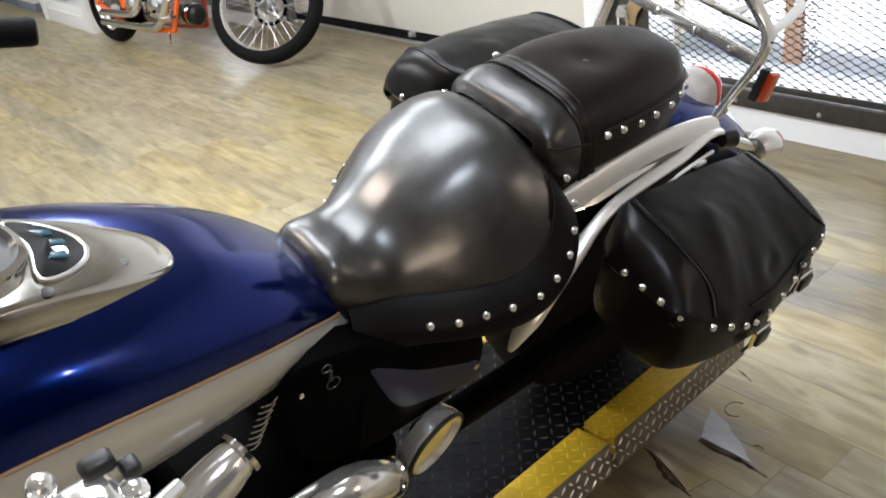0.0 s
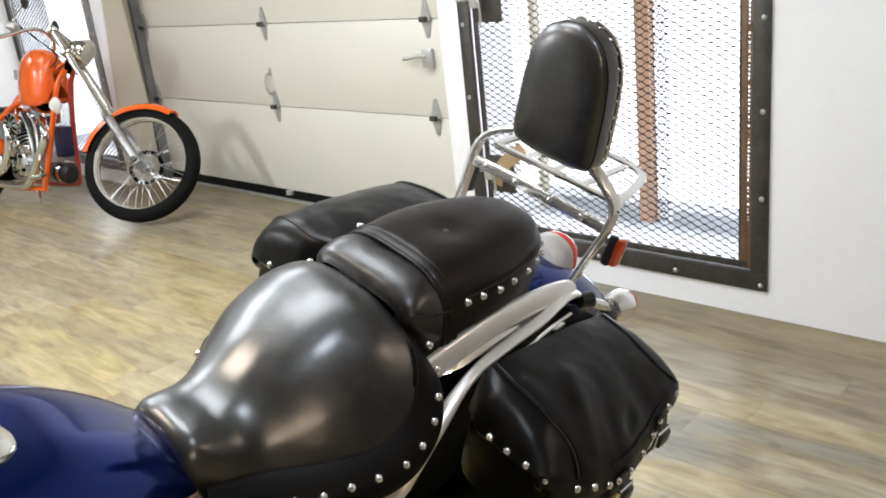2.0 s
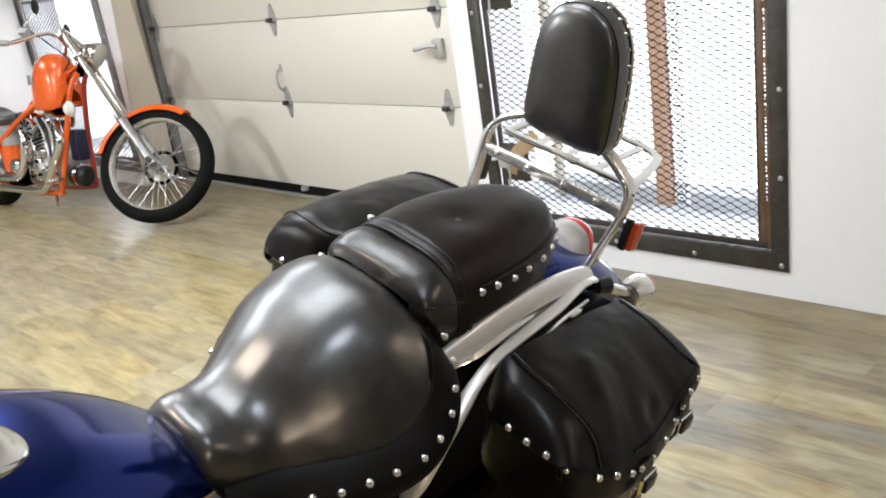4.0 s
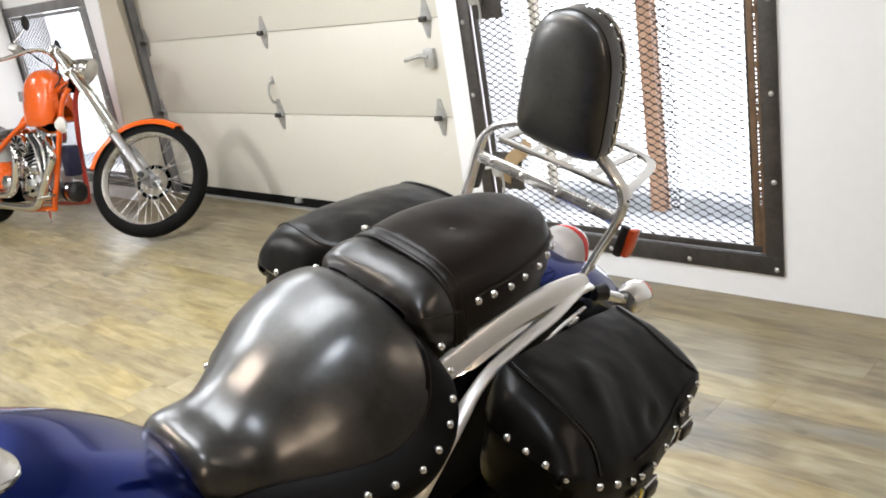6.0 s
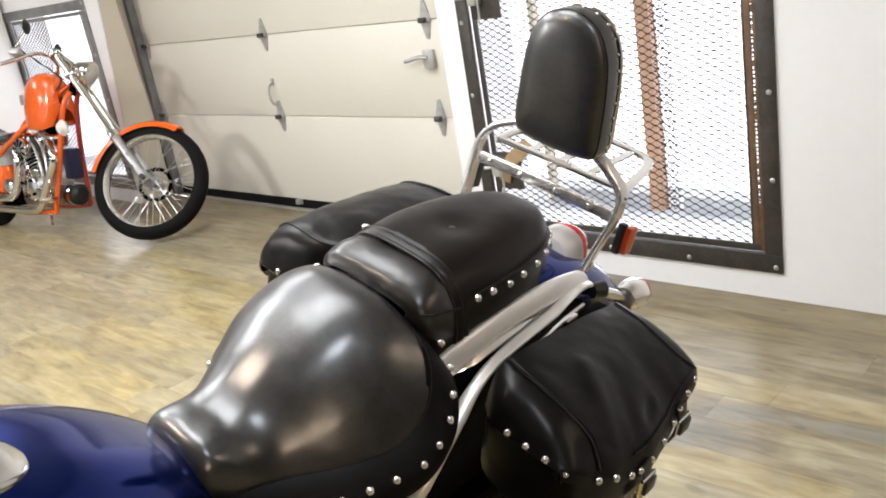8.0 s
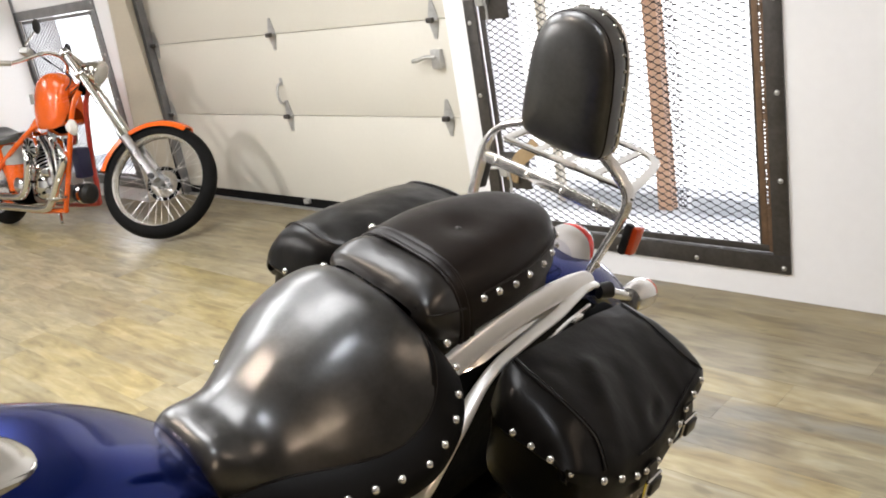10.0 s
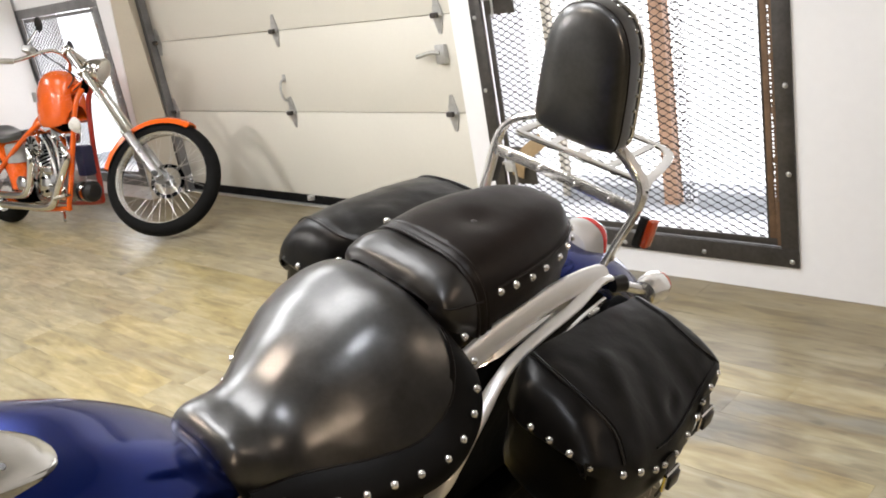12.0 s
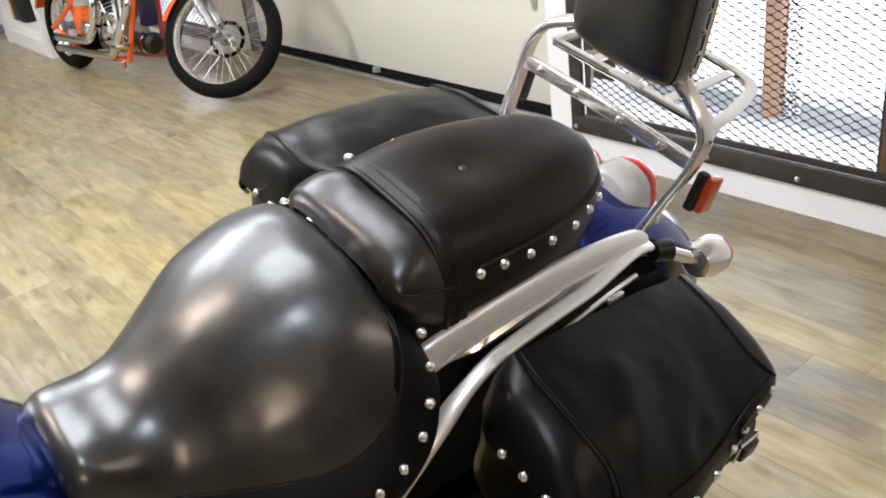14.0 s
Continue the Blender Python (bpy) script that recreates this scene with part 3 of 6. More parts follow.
bm = tube([(-0.002, 4.70, 0.72), (-0.035, 4.70, 0.735), (-0.05, 4.70, 0.79), (-0.035, 4.70, 0.845), (-0.002, 4.70, 0.86)], 0.008)
box_bm(0.006, 0.03, 0.05, (-0.003, 4.70, 0.865), 0.003, bm)
box_bm(0.006, 0.03, 0.05, (-0.003, 4.70, 0.715), 0.003, bm)
part("lift_handle", bm, GALV, gate, "curved steel lift handle")
bm = box_bm(0.03, 0.07, 0.10, (-0.016, 3.24, 0.965), 0.005)
tube([(-0.03, 3.24, 0.975), (-0.04, 3.30, 0.98), (-0.05, 3.36, 0.968), (-0.045, 3.40, 0.962)], 0.011, bm)
part("slide_lock", bm, GALV, gate, "steel slide lock with a lever")
bm = box_bm(0.03, 0.06, 0.03, (-0.012, 4.68, 0.055), 0.004)
box_bm(0.02, 0.03, 0.02, (-0.03, 4.68, 0.05), 0.004, bm)
part("bottom_bracket", bm, GALV, gate)
for y in (6.23, ):
    bm = sweep([Vector((-0.03, y, z / 10)) for z in range(0, 25)], [(-0.028, -0.028), (0.028, -0.028), (0.028, 0.028), (0.02, 0.028), (0.02, -0.02), (-0.02, -0.02), (-0.02, 0.028), (-0.028, 0.028)], up=(1, 0, 0))
    part("track", bm, STEEL_GREY, gate, "vertical steel door track")
    part("track_seal", box_bm(0.02, 0.03, 2.4, (-0.05, y + 0.03, 1.2), 0.004), BLACK, gate)


# ---- barred windows ----
def expanded(y0, y1, z0, z1, x, wide=0.061, high=0.0155):
    """Expanded metal: thin tilted ribbons in zigzag, joined by thicker knuckles where they meet."""
    verts, faces = [], []
    nz, ny = int((z1 - z0) / high), int((y1 - y0) / (wide / 2))

    def ring(y, z, dx, h, tz):
        verts.extend([(x + dx - h, y, z - tz), (x + dx + h, y, z - tz), (x + dx + h, y, z + tz), (x + dx - h, y, z + tz)])
        return len(verts) - 4

    def skin(a, b):
        faces.extend([(a + i, a + (i + 1) % 4, b + (i + 1) % 4, b + i) for i in range(4)])

    for r in range(nz):
        prev = None
        for k in range(ny + 1):
            y, up = y0 + k * wide / 2, (k + r) % 2
            z = z0 + r * high + (high - 0.001 if up else 0.001)
            dx = 0.001 if up else -0.001
            a0 = ring(y - 0.0052, z, dx, 0.0024, 0.0013)
            a = ring(y - 0.0042, z, dx, 0.0028, 0.0022)
            b = ring(y + 0.0042, z, dx, 0.0028, 0.0022)
            b0 = ring(y + 0.0052, z, dx, 0.0024, 0.0013)
            skin(a0, a), skin(a, b), skin(b, b0)
            if prev is not None:
                skin(prev, a0)
            prev = b0
    me = bpy.data.meshes.new("expanded_mesh")
    me.from_pydata(verts, [], faces)
    me.materials.append(MESH_STEEL)
    return me


bolt_mesh = mesh_of("bolt", half_ball(0.011, 0.6, 10, 3), GALV)


def barred_window(name, ys, label, lock, STEEL):
    y0, y1 = ys
    w = thing(name, pose(WALL, 0, 0), label, "barred window", kind="structure")
    fo = 0.055
    for part_name, lo, hi in (("frame_rail", (y0 - fo, WIN_BOT - fo), (y1 + fo, WIN_BOT + 0.02)), ("frame_rail", (y0 - fo, WIN_TOP - 0.02), (y1 + fo, WIN_TOP + fo)),
                              ("frame_stile", (y0 - fo, WIN_BOT + 0.021), (y0 + 0.012, WIN_TOP - 0.021)), ("frame_stile", (y1 - 0.012, WIN_BOT + 0.021), (y1 + fo, WIN_TOP - 0.021))):
        part(part_name, box_bm(0.012, hi[0] - lo[0], hi[1] - lo[1], (-0.0065, (lo[0] + hi[0]) / 2, (lo[1] + hi[1]) / 2), 0.002), STEEL, w)
        leg = 0.008
        if part_name == "frame_stile":
            yy = hi[0] - leg / 2 if lo[0] < y0 else lo[0] + leg / 2
            part("frame_leg", box_bm(0.005, leg, hi[1] - lo[1], (0.003, yy, (lo[1] + hi[1]) / 2), 0.001), RUST, w)
        else:
            zz = hi[1] - leg / 2 if lo[1] < WIN_BOT else lo[1] + leg / 2
            part("frame_leg", box_bm(0.05, y1 - y0, leg, (0.026, (y0 + y1) / 2, zz), 0.001), STEEL, w)
    # the hinged leaf: angle-iron frame with expanded metal
    a = 0.028
    for lo, hi in (((y0 + 0.034, WIN_BOT + 0.026), (y1 - 0.02, WIN_BOT + 0.026 + a)), ((y0 + 0.034, WIN_TOP - 0.026 - a), (y1 - 0.02, WIN_TOP - 0.026)),
                   ((y0 + 0.037, WIN_BOT + 0.026 + a), (y0 + 0.034 + a, WIN_TOP - 0.026 - a)), ((y1 - 0.02 - a, WIN_BOT + 0.026 + a), (y1 - 0.02, WIN_TOP - 0.026 - a))):
        part("leaf_bar", box_bm(0.008, hi[0] - lo[0], hi[1] - lo[1], (0.009, (lo[0] + hi[0]) / 2, (lo[1] + hi[1]) / 2), 0.002), RUST if hi[0] - lo[0] < 0.1 and lo[0] < 2 else STEEL, w)
    g = new("expanded_mesh", expanded(y0 + 0.038, y1 - 0.012, WIN_BOT + 0.025, WIN_TOP - 0.025, 0.019))
    g.parent = w
    tagged(g, "diamond expanded-metal sheet", kind="stuff")
    for y in (y0 - 0.03, y1 + 0.03):
        for z in (WIN_BOT - 0.03, 0.495, 0.831, 1.17, WIN_TOP + 0.03):
            part("bolt", bolt_mesh, GALV, w, at=facing((-0.0125, y, z), (-1, 0, 0)))
    for y in (y0 + 0.34, y0 + 0.72, y0 + 1.08):
        part("bolt", bolt_mesh, GALV, w, at=facing((-0.0125, y, WIN_BOT - 0.03), (-1, 0, 0)))
    for z in (0.35, 0.53, 0.72, 0.92, 1.12, 1.35):
        bm = lathe([(0, 0.008), (0.035, 0.008)], (-0.008, y0 + 0.016, z), (-0.008, y0 + 0.016, z + 0.035), 8)
        box_bm(0.004, 0.03, 0.02, (-0.003, y0 + 0.016, z + 0.018), 0.001, bm)
        part("hinge_knuckle", bm, RUST, w)
    if lock:
        z0, z1 = WIN_BOT + 0.024, WIN_TOP - 0.024
        part("hinge_leaf", box_bm(0.006, 0.017, z1 - z0, (0.010, y0 + 0.0215, (z0 + z1) / 2), 0.001), RUST, w, "rusty hinge strip")
        part("hinge_leaf", box_bm(0.006, 0.007, 0.20, (0.010, y0 + 0.0335, z0 + 0.10), 0.001), RUST, w, "rusty hinge strip")
        tabs = bmesh.new()
        for k in range(int((z1 - z0 - 0.20) / 0.0163)):
            box_bm(0.005, 0.0066, 0.0065, (0.010, y0 + 0.0335, z0 + 0.210 + 0.0163 * k), bm=tabs)
        part("slit_tabs", tabs, RUST, w, "small steel tabs across the hinge slit")
        part("leaf_edge", box_bm(0.010, 0.008, z1 - z0, (0.012, y0 + 0.067, (z0 + z1) / 2), 0.001), STEEL, w)
        for z in (1.268, 0.47):
            plate = part("lock_plate", box_bm(0.006, 0.17, 0.18, (-0.012, 2.555, z), 0.001), STEEL, w, "dark steel lock plate")
            bm = box_bm(0.05, 0.05, 0.05, (-0.03, 2.60, z + 0.002), 0.006)
            tube([(-0.03, 2.63, z + 0.017), (-0.05, 2.66, z + 0.017), (-0.05, 2.70, z + 0.017)], 0.008, bm)
            tube([(-0.05, 2.58, z + 0.012), (-0.06, 2.56, z + 0.007), (-0.06, 2.555, z - 0.048), (-0.06, 2.56, z - 0.098)], 0.006, bm)
            part("latch", bm, GALV, plate, "bare steel latch and handle")
        bm = sweep(spline([(-0.02, 2.40, 0.605), (-0.03, 2.44, 0.575), (-0.035, 2.50, 0.535), (-0.03, 2.55, 0.48), (-0.028, 2.57, 0.42)], 4), flat(0.008, 0.07, 0.4, 10), up=(0, 0.5, 1))
        part("strap", bm, TAN, w, "tan strap tied to the grille")
    return w


barred_window("window_1", WIN_R, "window behind a dark steel frame with expanded-metal mesh", True, STEEL)
barred_window("window_2", WIN_L, "far window behind a grey steel frame with mesh", False, STEEL_GREY)

# outside the windows
for ys, tag in ((WIN_R, "r"), (WIN_L, "l")):
    slab("window_sill", (WALL + 0.302, ys[0] - 0.3, 0.0), (WALL + 0.86, ys[1] + 0.6, WIN_BOT - 0.03), CONCRETE, "pale concrete ledge outside the barred window", "sill")
    y_mid = ys[0] + 0.745 if tag == "r" else ys[0] + 0.45
    slab("window_post", (WALL + 0.50, y_mid, WIN_BOT - 0.03), (WALL + 0.56, y_mid + 0.07, ROOM_H), POST_WOOD, "brown painted window post behind the mesh", "post")
    strip = new("mesh_strip", expanded(y_mid - 0.085, y_mid - 0.010, WIN_BOT - 0.02, WIN_TOP + 0.2, WALL + 0.515, 0.030, 0.0155))
    tagged(strip, "narrow strip of steel mesh beside the window post", "mesh", kind="structure")
    slab("window_post", (WALL + 0.50, y_mid + 0.64, WIN_BOT - 0.03), (WALL + 0.54, y_mid + 0.68, ROOM_H), JAMB_PAINT, "weathered window post behind the mesh", "post")
    slab("window_rail", (WALL + 0.50, ys[0] - 0.3, WIN_BOT - 0.03), (WALL + 0.57, y_mid - 0.11, WIN_BOT + 0.05), CONCRETE, "grey window rail on the ledge", "rail")
    slab("window_rail", (WALL + 0.50, y_mid + 0.075, WIN_BOT - 0.03), (WALL + 0.57, y_mid + 0.63, WIN_BOT + 0.05), CONCRETE, "grey window rail on the ledge", "rail")
slab("backdrop", (WALL + 0.88, Y0, 0.0), (WALL + 0.895, Y1, ROOM_H), DAYLIGHT, "bright overcast daylight outside the windows", "backdrop")

# ceiling fixtures: the added unseen fill panels, then the spot lamps
for bx, by, side, _ in FILL_PANELS:
    lamp = thing("ceiling_light", pose(bx, by, ROOM_H), "unseen square fill panel added under the ceiling", "ceiling light", "ceiling panels")
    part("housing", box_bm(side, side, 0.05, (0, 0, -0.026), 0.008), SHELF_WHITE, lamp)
    part("diffuser", box_bm(side - 0.06, side - 0.06, 0.016, (0, 0, -0.060), 0.004), FILL_GLOW, lamp)
for sx, sy, size, *_ in BULBS:
    lamp = thing("spot_lamp", pose(sx, sy, ROOM_H), "small round spot lamp under the ceiling", "spot lamp", "ceiling spots")
    part("cup", lathe([(0, size * 0.5), (0.03, size * 0.75), (0.10, size * 0.78)], (0, 0, 0), (0, 0, -1), 24), BLACK, lamp)
    part("bulb", lathe([(0.101, size * 0.6), (0.108, size * 0.5), (0.11, 0.001)], (0, 0, 0), (0, 0, -1), 20), LAMP_GLOW, lamp)

lamp = thing("pendant_lamp", pose(PENDANT[0], PENDANT[1], ROOM_H), "black pendant lamp with a warm bulb hanging from the ceiling", "pendant lamp")
part("cord", tube([(0, 0, 0), (0, 0, PENDANT[2] + 0.30 - ROOM_H)], 0.005, n=6, smooth=1), BLACK, lamp)
part("shade", lathe([(0, 0.02), (0.03, 0.06), (0.16, 0.20), (0.165, 0.20), (0.035, 0.05), (0.01, 0.01)], (0, 0, PENDANT[2] + 0.32 - ROOM_H), (0, 0, -5), 24), BLACK, lamp)
part("bulb", lathe([(0, 0.02), (0.03, 0.045), (0.08, 0.05), (0.12, 0.03), (0.125, 0.001)], (0, 0, PENDANT[2] + 0.27 - ROOM_H), (0, 0, -5), 16), LAMP_GLOW, lamp)

# ---- motorcycle lift ----
LIFT_TOP = 0.22
LIFT_AT = pose(1.0, 1.216, 0, 0, 0, 3.5)
lift = thing("motorcycle_lift", LIFT_AT, "low motorcycle lift with black tread deck and yellow edges", "lift")
L0, L1, HALF = -1.75, 0.62, 0.285
part("deck", box_bm(L1 - L0, 2 * HALF - 0.17, 0.05, ((L0 + L1) / 2, 0, LIFT_TOP - 0.026), 0.003), DECK_BLACK, lift, "black tread-plate deck")
part("base", box_bm(L1 - L0 - 0.3, 0.26, 0.16, ((L0 + L1) / 2, 0, 0.081), 0.006), BLACK_METAL, lift, "black steel base")
SPLIT = 0.085
for sgn in (-1, 1):
    for a, b in ((L0, SPLIT - 0.010), (SPLIT + 0.010, L1)):
        y = sgn * (HALF - 0.042)
        part("edge_strip", box_bm(b - a, 0.084, 0.052, ((a + b) / 2, y, LIFT_TOP - 0.024), 0.003), YELLOW, lift, "yellow painted tread-plate edge")
        part("edge_plate", box_bm(b - a, 0.004, 0.085, ((a + b) / 2, sgn * (HALF + 0.0025), LIFT_TOP - 0.041), 0.001), PLATE, lift, "bare tread-plate side")


def lugs(a, b, y0, y1, step, up):
    """Rows of crossed raised lugs."""
    verts, faces = [], []
    nx, ny = int((b - a) / step), max(1, int((y1 - y0) / step))
    for i in range(nx):
        for j in range(ny):
            x, y = a + (i + 0.5) * step, y0 + (j + 0.5) * (y1 - y0) / ny
            t = math.pi / 4 if (i + j) % 2 else -math.pi / 4
            u, v = (math.cos(t), math.sin(t)), (-math.sin(t), math.cos(t))
            base = len(verts)
            h = 0.0115
            for p, q, z in ((-h, 0, 0), (0, -0.0027, 0), (h, 0, 0), (0, 0.0027, 0), (-h * 0.5, 0, 0.0028), (h * 0.5, 0, 0.0028)):
                xx, yy = x + p * u[0] + q * v[0], y + p * u[1] + q * v[1]
                verts.append((xx, yy, up + z) if up is not None else (xx, yy, z))
            for f in ((0, 1, 4), (1, 5, 4), (1, 2, 5), (2, 3, 5), (3, 4, 5), (3, 0, 4)):
                faces.append(tuple(base + k for k in f))
    return verts, faces


def lug_part(name, verts, faces, mat):
    me = bpy.data.meshes.new(name)
    me.from_pydata(verts, [], faces)
    me.materials.append(mat)
    ob = new(name, me)
    ob.parent = lift
    tagged(ob, "raised diamond tread", kind="stuff")


v, f = lugs(L0, L1, -HALF + 0.08, HALF - 0.08, 0.026, LIFT_TOP - 0.001)
lug_part("tread", v, f, DECK_LUG)
for sgn in (-1, 1):
    v, f = lugs(L0, L1, sgn * (HALF - 0.042) - 0.040, sgn * (HALF - 0.042) + 0.040, 0.024, LIFT_TOP + 0.0015)
    lug_part("tread", v, f, YELLOW_LUG)
    v, f = lugs(L0, L1, LIFT_TOP - 0.082, LIFT_TOP - 0.002, 0.024, None)
    lug_part("tread", [(x, sgn * (HALF + 0.0045 + z), y) for x, y, z in v], f, PLATE_LUG)

# ---- the blue motorcycle ----
bike = thing("motorcycle", pose(0, 1.216, LIFT_TOP, 19.2), "blue and silver cruiser motorcycle with studded black leather seats", "motorcycle")
STUD = mesh_of("stud", half_ball(0.0066, 0.75, 12, 4), CHROME_LIT)
SMALL_STUD = mesh_of("stud", half_ball(0.0042, 0.7, 10, 3), CHROME)


def stud(p, normal, parent):
    part("stud", STUD, CHROME, parent, at=facing(p, normal))


# rider's seat
PAD_W = [(0.500, 0.060), (0.508, 0.078), (0.53, 0.090), (0.56, 0.097), (0.60, 0.109), (0.64, 0.128), (0.68, 0.153), (0.72, 0.174), (0.76, 0.188),
         (0.80, 0.193), (0.835, 0.185), (0.855, 0.170), (0.868, 0.150), (0.879, 0.116), (0.886, 0.066), (0.889, 0.012)]
PAD_E = [(0.50, 0.715), (0.56, 0.712), (0.64, 0.712), (0.70, 0.718), (0.76, 0.724), (0.80, 0.738), (0.835, 0.763), (0.855, 0.788), (0.868, 0.811), (0.879, 0.833), (0.889, 0.848)]
PAD_C = [(0.50, 0.738), (0.507, 0.766), (0.525, 0.783), (0.545, 0.784), (0.585, 0.779), (0.63, 0.793), (0.68, 0.824), (0.74, 0.855), (0.79, 0.873), (0.83, 0.880), (0.86, 0.876), (0.879, 0.864), (0.889, 0.850)]


def waist(x):
    """The pad is slimmer towards its nose on the far side."""
    return 1 - 0.10 * max(0.0, min(1.0, (0.74 - x) / 0.13))


def pad_shape(x, near):
    """How square the pad's section is at x: a flat-topped rolled nose, then a full round back."""
    t = max(0.0, min(1.0, (x - 0.52) / 0.11))
    t = t * t * (3 - 2 * t)
    a, b = (4.2, 0.5), ((2.1, 0.93) if near else (2.7, 0.66))
    return a[0] + (b[0] - a[0]) * t, a[1] + (b[1] - a[1]) * t


rings = []
for i in range(73):
    x = 0.50 + 0.389 * 0.5 * (1 - math.cos(math.pi * i / 72))
    w, zc, ze = max(along(PAD_W, x), 0.002), along(PAD_C, x), along(PAD_E, x)
    ring = []
    for k in range(73):
        v = math.sin((-1 + 2 * k / 72) * math.pi / 2)
        p, q = pad_shape(x, v < 0)
        ring.append((x, w * v * (waist(x) if v > 0 else 1.0), ze + (zc - ze) * max(0.0, 1 - abs(v) ** p) ** q))
    rings.append([(x, ring[0][1] + 0.008, ze - 0.05)] + ring + [(x, ring[-1][1] - 0.008, ze - 0.05)])
seat = part("rider_seat", rumple(loft(rings, closed=False, caps=False), 0.0013, 16), LEATHER, bike, "worn glossy black leather rider's seat")


def outline(x_from, n=64):
    """The seat pad's edge seen from above, near side to far side round the back."""
    xs = [x_from + (0.8888 - x_from) * math.sin(math.pi / 2 * k / n) for k in range(n + 1)]
    near = [(x, -along(PAD_W, x), along(PAD_E, x)) for x in xs]
    far = [(x, along(PAD_W, x) * waist(x), along(PAD_E, x)) for x in reversed(xs)]
    return [Vector(p) for p in near + far]


rim = outline(0.53)
norms = []
for i, p in enumerate(rim):
    d = rim[min(i + 1, len(rim) - 1)] - rim[max(i - 1, 0)]
    norms.append(Vector((d.y, -d.x, 0)).normalized())
skirt_rings = []
for p, n in zip(rim, norms):
    back = max(0.0, min(1.0, (p.x - 0.79) / 0.10))
    wide = 1.0 - 0.45 * max(0.0, min(1.0, (p.x - 0.868) / 0.02))
    if p.y > 0:
        wide *= 1 - 0.6 * max(0.0, min(1.0, (0.80 - p.x) / 0.10))
    prof = [(-0.006, 0.0045), (-0.001, 0.0008), (0.004, -0.0016), (0.020 * wide, -0.0125), (0.037 * wide, -0.0265 - 0.006 * back), (0.046 * wide, -0.037 - 0.006 * back), (0.050 * wide, -0.050), (0.047 * wide, -0.062), (0.036 * wide, -0.066), (0.0, -0.06)]
    skirt_rings.append([p + n * a + Vector((0, 0, b)) for a, b in prof])
part("skirt", loft(skirt_rings, closed=False, caps=False), LEATHER_SHADED, seat, "studded leather skirt")
bm = tube([p + n * 0.002 - Vector((0, 0, 0.0002)) for p, n in zip(rim, norms)], 0.0013, n=6, smooth=1)
part("seam_piping", bm, LEATHER_TOP, seat)
for sgn in (-1, 1):
    for x, y, z in ((0.900, 0.149, 0.825), (0.894, 0.177, 0.797), (0.876, 0.202, 0.768), (0.855, 0.219, 0.741), (0.821, 0.230, 0.719),
                    (0.787, 0.231, 0.702), (0.739, 0.222, 0.698), (0.696, 0.210, 0.698), (0.661, 0.190, 0.687), (0.625, 0.168, 0.683)):
        stud((x, sgn * y if sgn < 0 else (y - 0.006) * waist(x) - 0.02 * max(0.0, min(1.0, (0.80 - x) / 0.10)), z - (0.004 if sgn > 0 else 0)), (0.25 if x > 0.8 else -0.1, sgn * 0.75, 0.6), seat)

# passenger's seat
PIL_W = [(0.955, 0.133), (1.05, 0.139), (1.12, 0.136), (1.175, 0.126), (1.215, 0.114), (1.25, 0.098), (1.285, 0.072), (1.303, 0.045), (1.312, 0.010)]
PIL_C = [(0.955, 0.904), (1.00, 0.909), (1.08, 0.909), (1.20, 0.899), (1.28, 0.884), (1.312, 0.866)]
PIL_E = [(0.955, 0.798), (1.08, 0.804), (1.20, 0.803), (1.312, 0.800)]
pil_bm = dome(0.957, 1.312, PIL_W, PIL_C, PIL_E, 3.6, 0.46, 52, 56, 0.0)
for v in pil_bm.verts:
    if v.co.z > 0.85:
        v.co.z -= 0.007 * math.exp(-((v.co.x - 1.073) ** 2 + (v.co.y + 0.008) ** 2) / 0.0011)
pillion = part("passenger_seat", rumple(pil_bm, 0.0010, 13), LEATHER_TOP, bike, "matt black leather passenger seat with a studded edge")
ROLL_W = [(0.880, 0.088), (0.884, 0.104), (0.893, 0.118), (0.912, 0.127), (0.935, 0.131), (0.960, 0.133)]
ROLL_C = [(0.880, 0.866), (0.884, 0.877), (0.893, 0.888), (0.912, 0.897), (0.935, 0.901), (0.960, 0.899)]
ROLL_E = [(0.880, 0.856), (0.884, 0.850), (0.893, 0.842), (0.912, 0.828), (0.935, 0.814), (0.960, 0.796)]
roll_bm = dome(0.880, 0.960, ROLL_W, ROLL_C, ROLL_E, 3.8, 0.46, 28, 48, 0.02)
front_roll = part("front_roll", rumple(roll_bm, 0.0016, 24), LEATHER_ROLL, pillion, "glossy padded front of the passenger seat")
part("gusset_seam", tube([(0.890, -0.113, 0.862), (0.900, -0.125, 0.8645), (0.925, -0.1335, 0.864), (0.955, -0.1365, 0.858)], 0.0016, n=6), LEATHER_TOP, front_roll)
rings = []
for x, g in ((0.951, -0.001), (0.952, 0.0018), (0.955, 0.0032), (0.958, 0.0014), (0.960, 0.0014), (0.962, 0.003), (0.972, 0.003), (0.974, 0.0012), (0.976, 0.0012), (0.978, 0.0028), (0.984, 0.0026), (0.986, -0.001)):
    w, zc, ze = along(PIL_W, max(x, 0.957)) + g, along(PIL_C, max(x, 0.957)) + g, along(PIL_E, x) - 0.012
    rings.append([(x, w * math.sin(t), ze + (zc - ze) * max(0.0, 1 - abs(math.sin(t)) ** 3.6) ** 0.46) for t in (math.pi * (k / 64 - 0.5) for k in range(65))])
part("strap", loft(rings, closed=False, caps=False), LEATHER_TOP, pillion, "stitched leather band across the passenger seat")
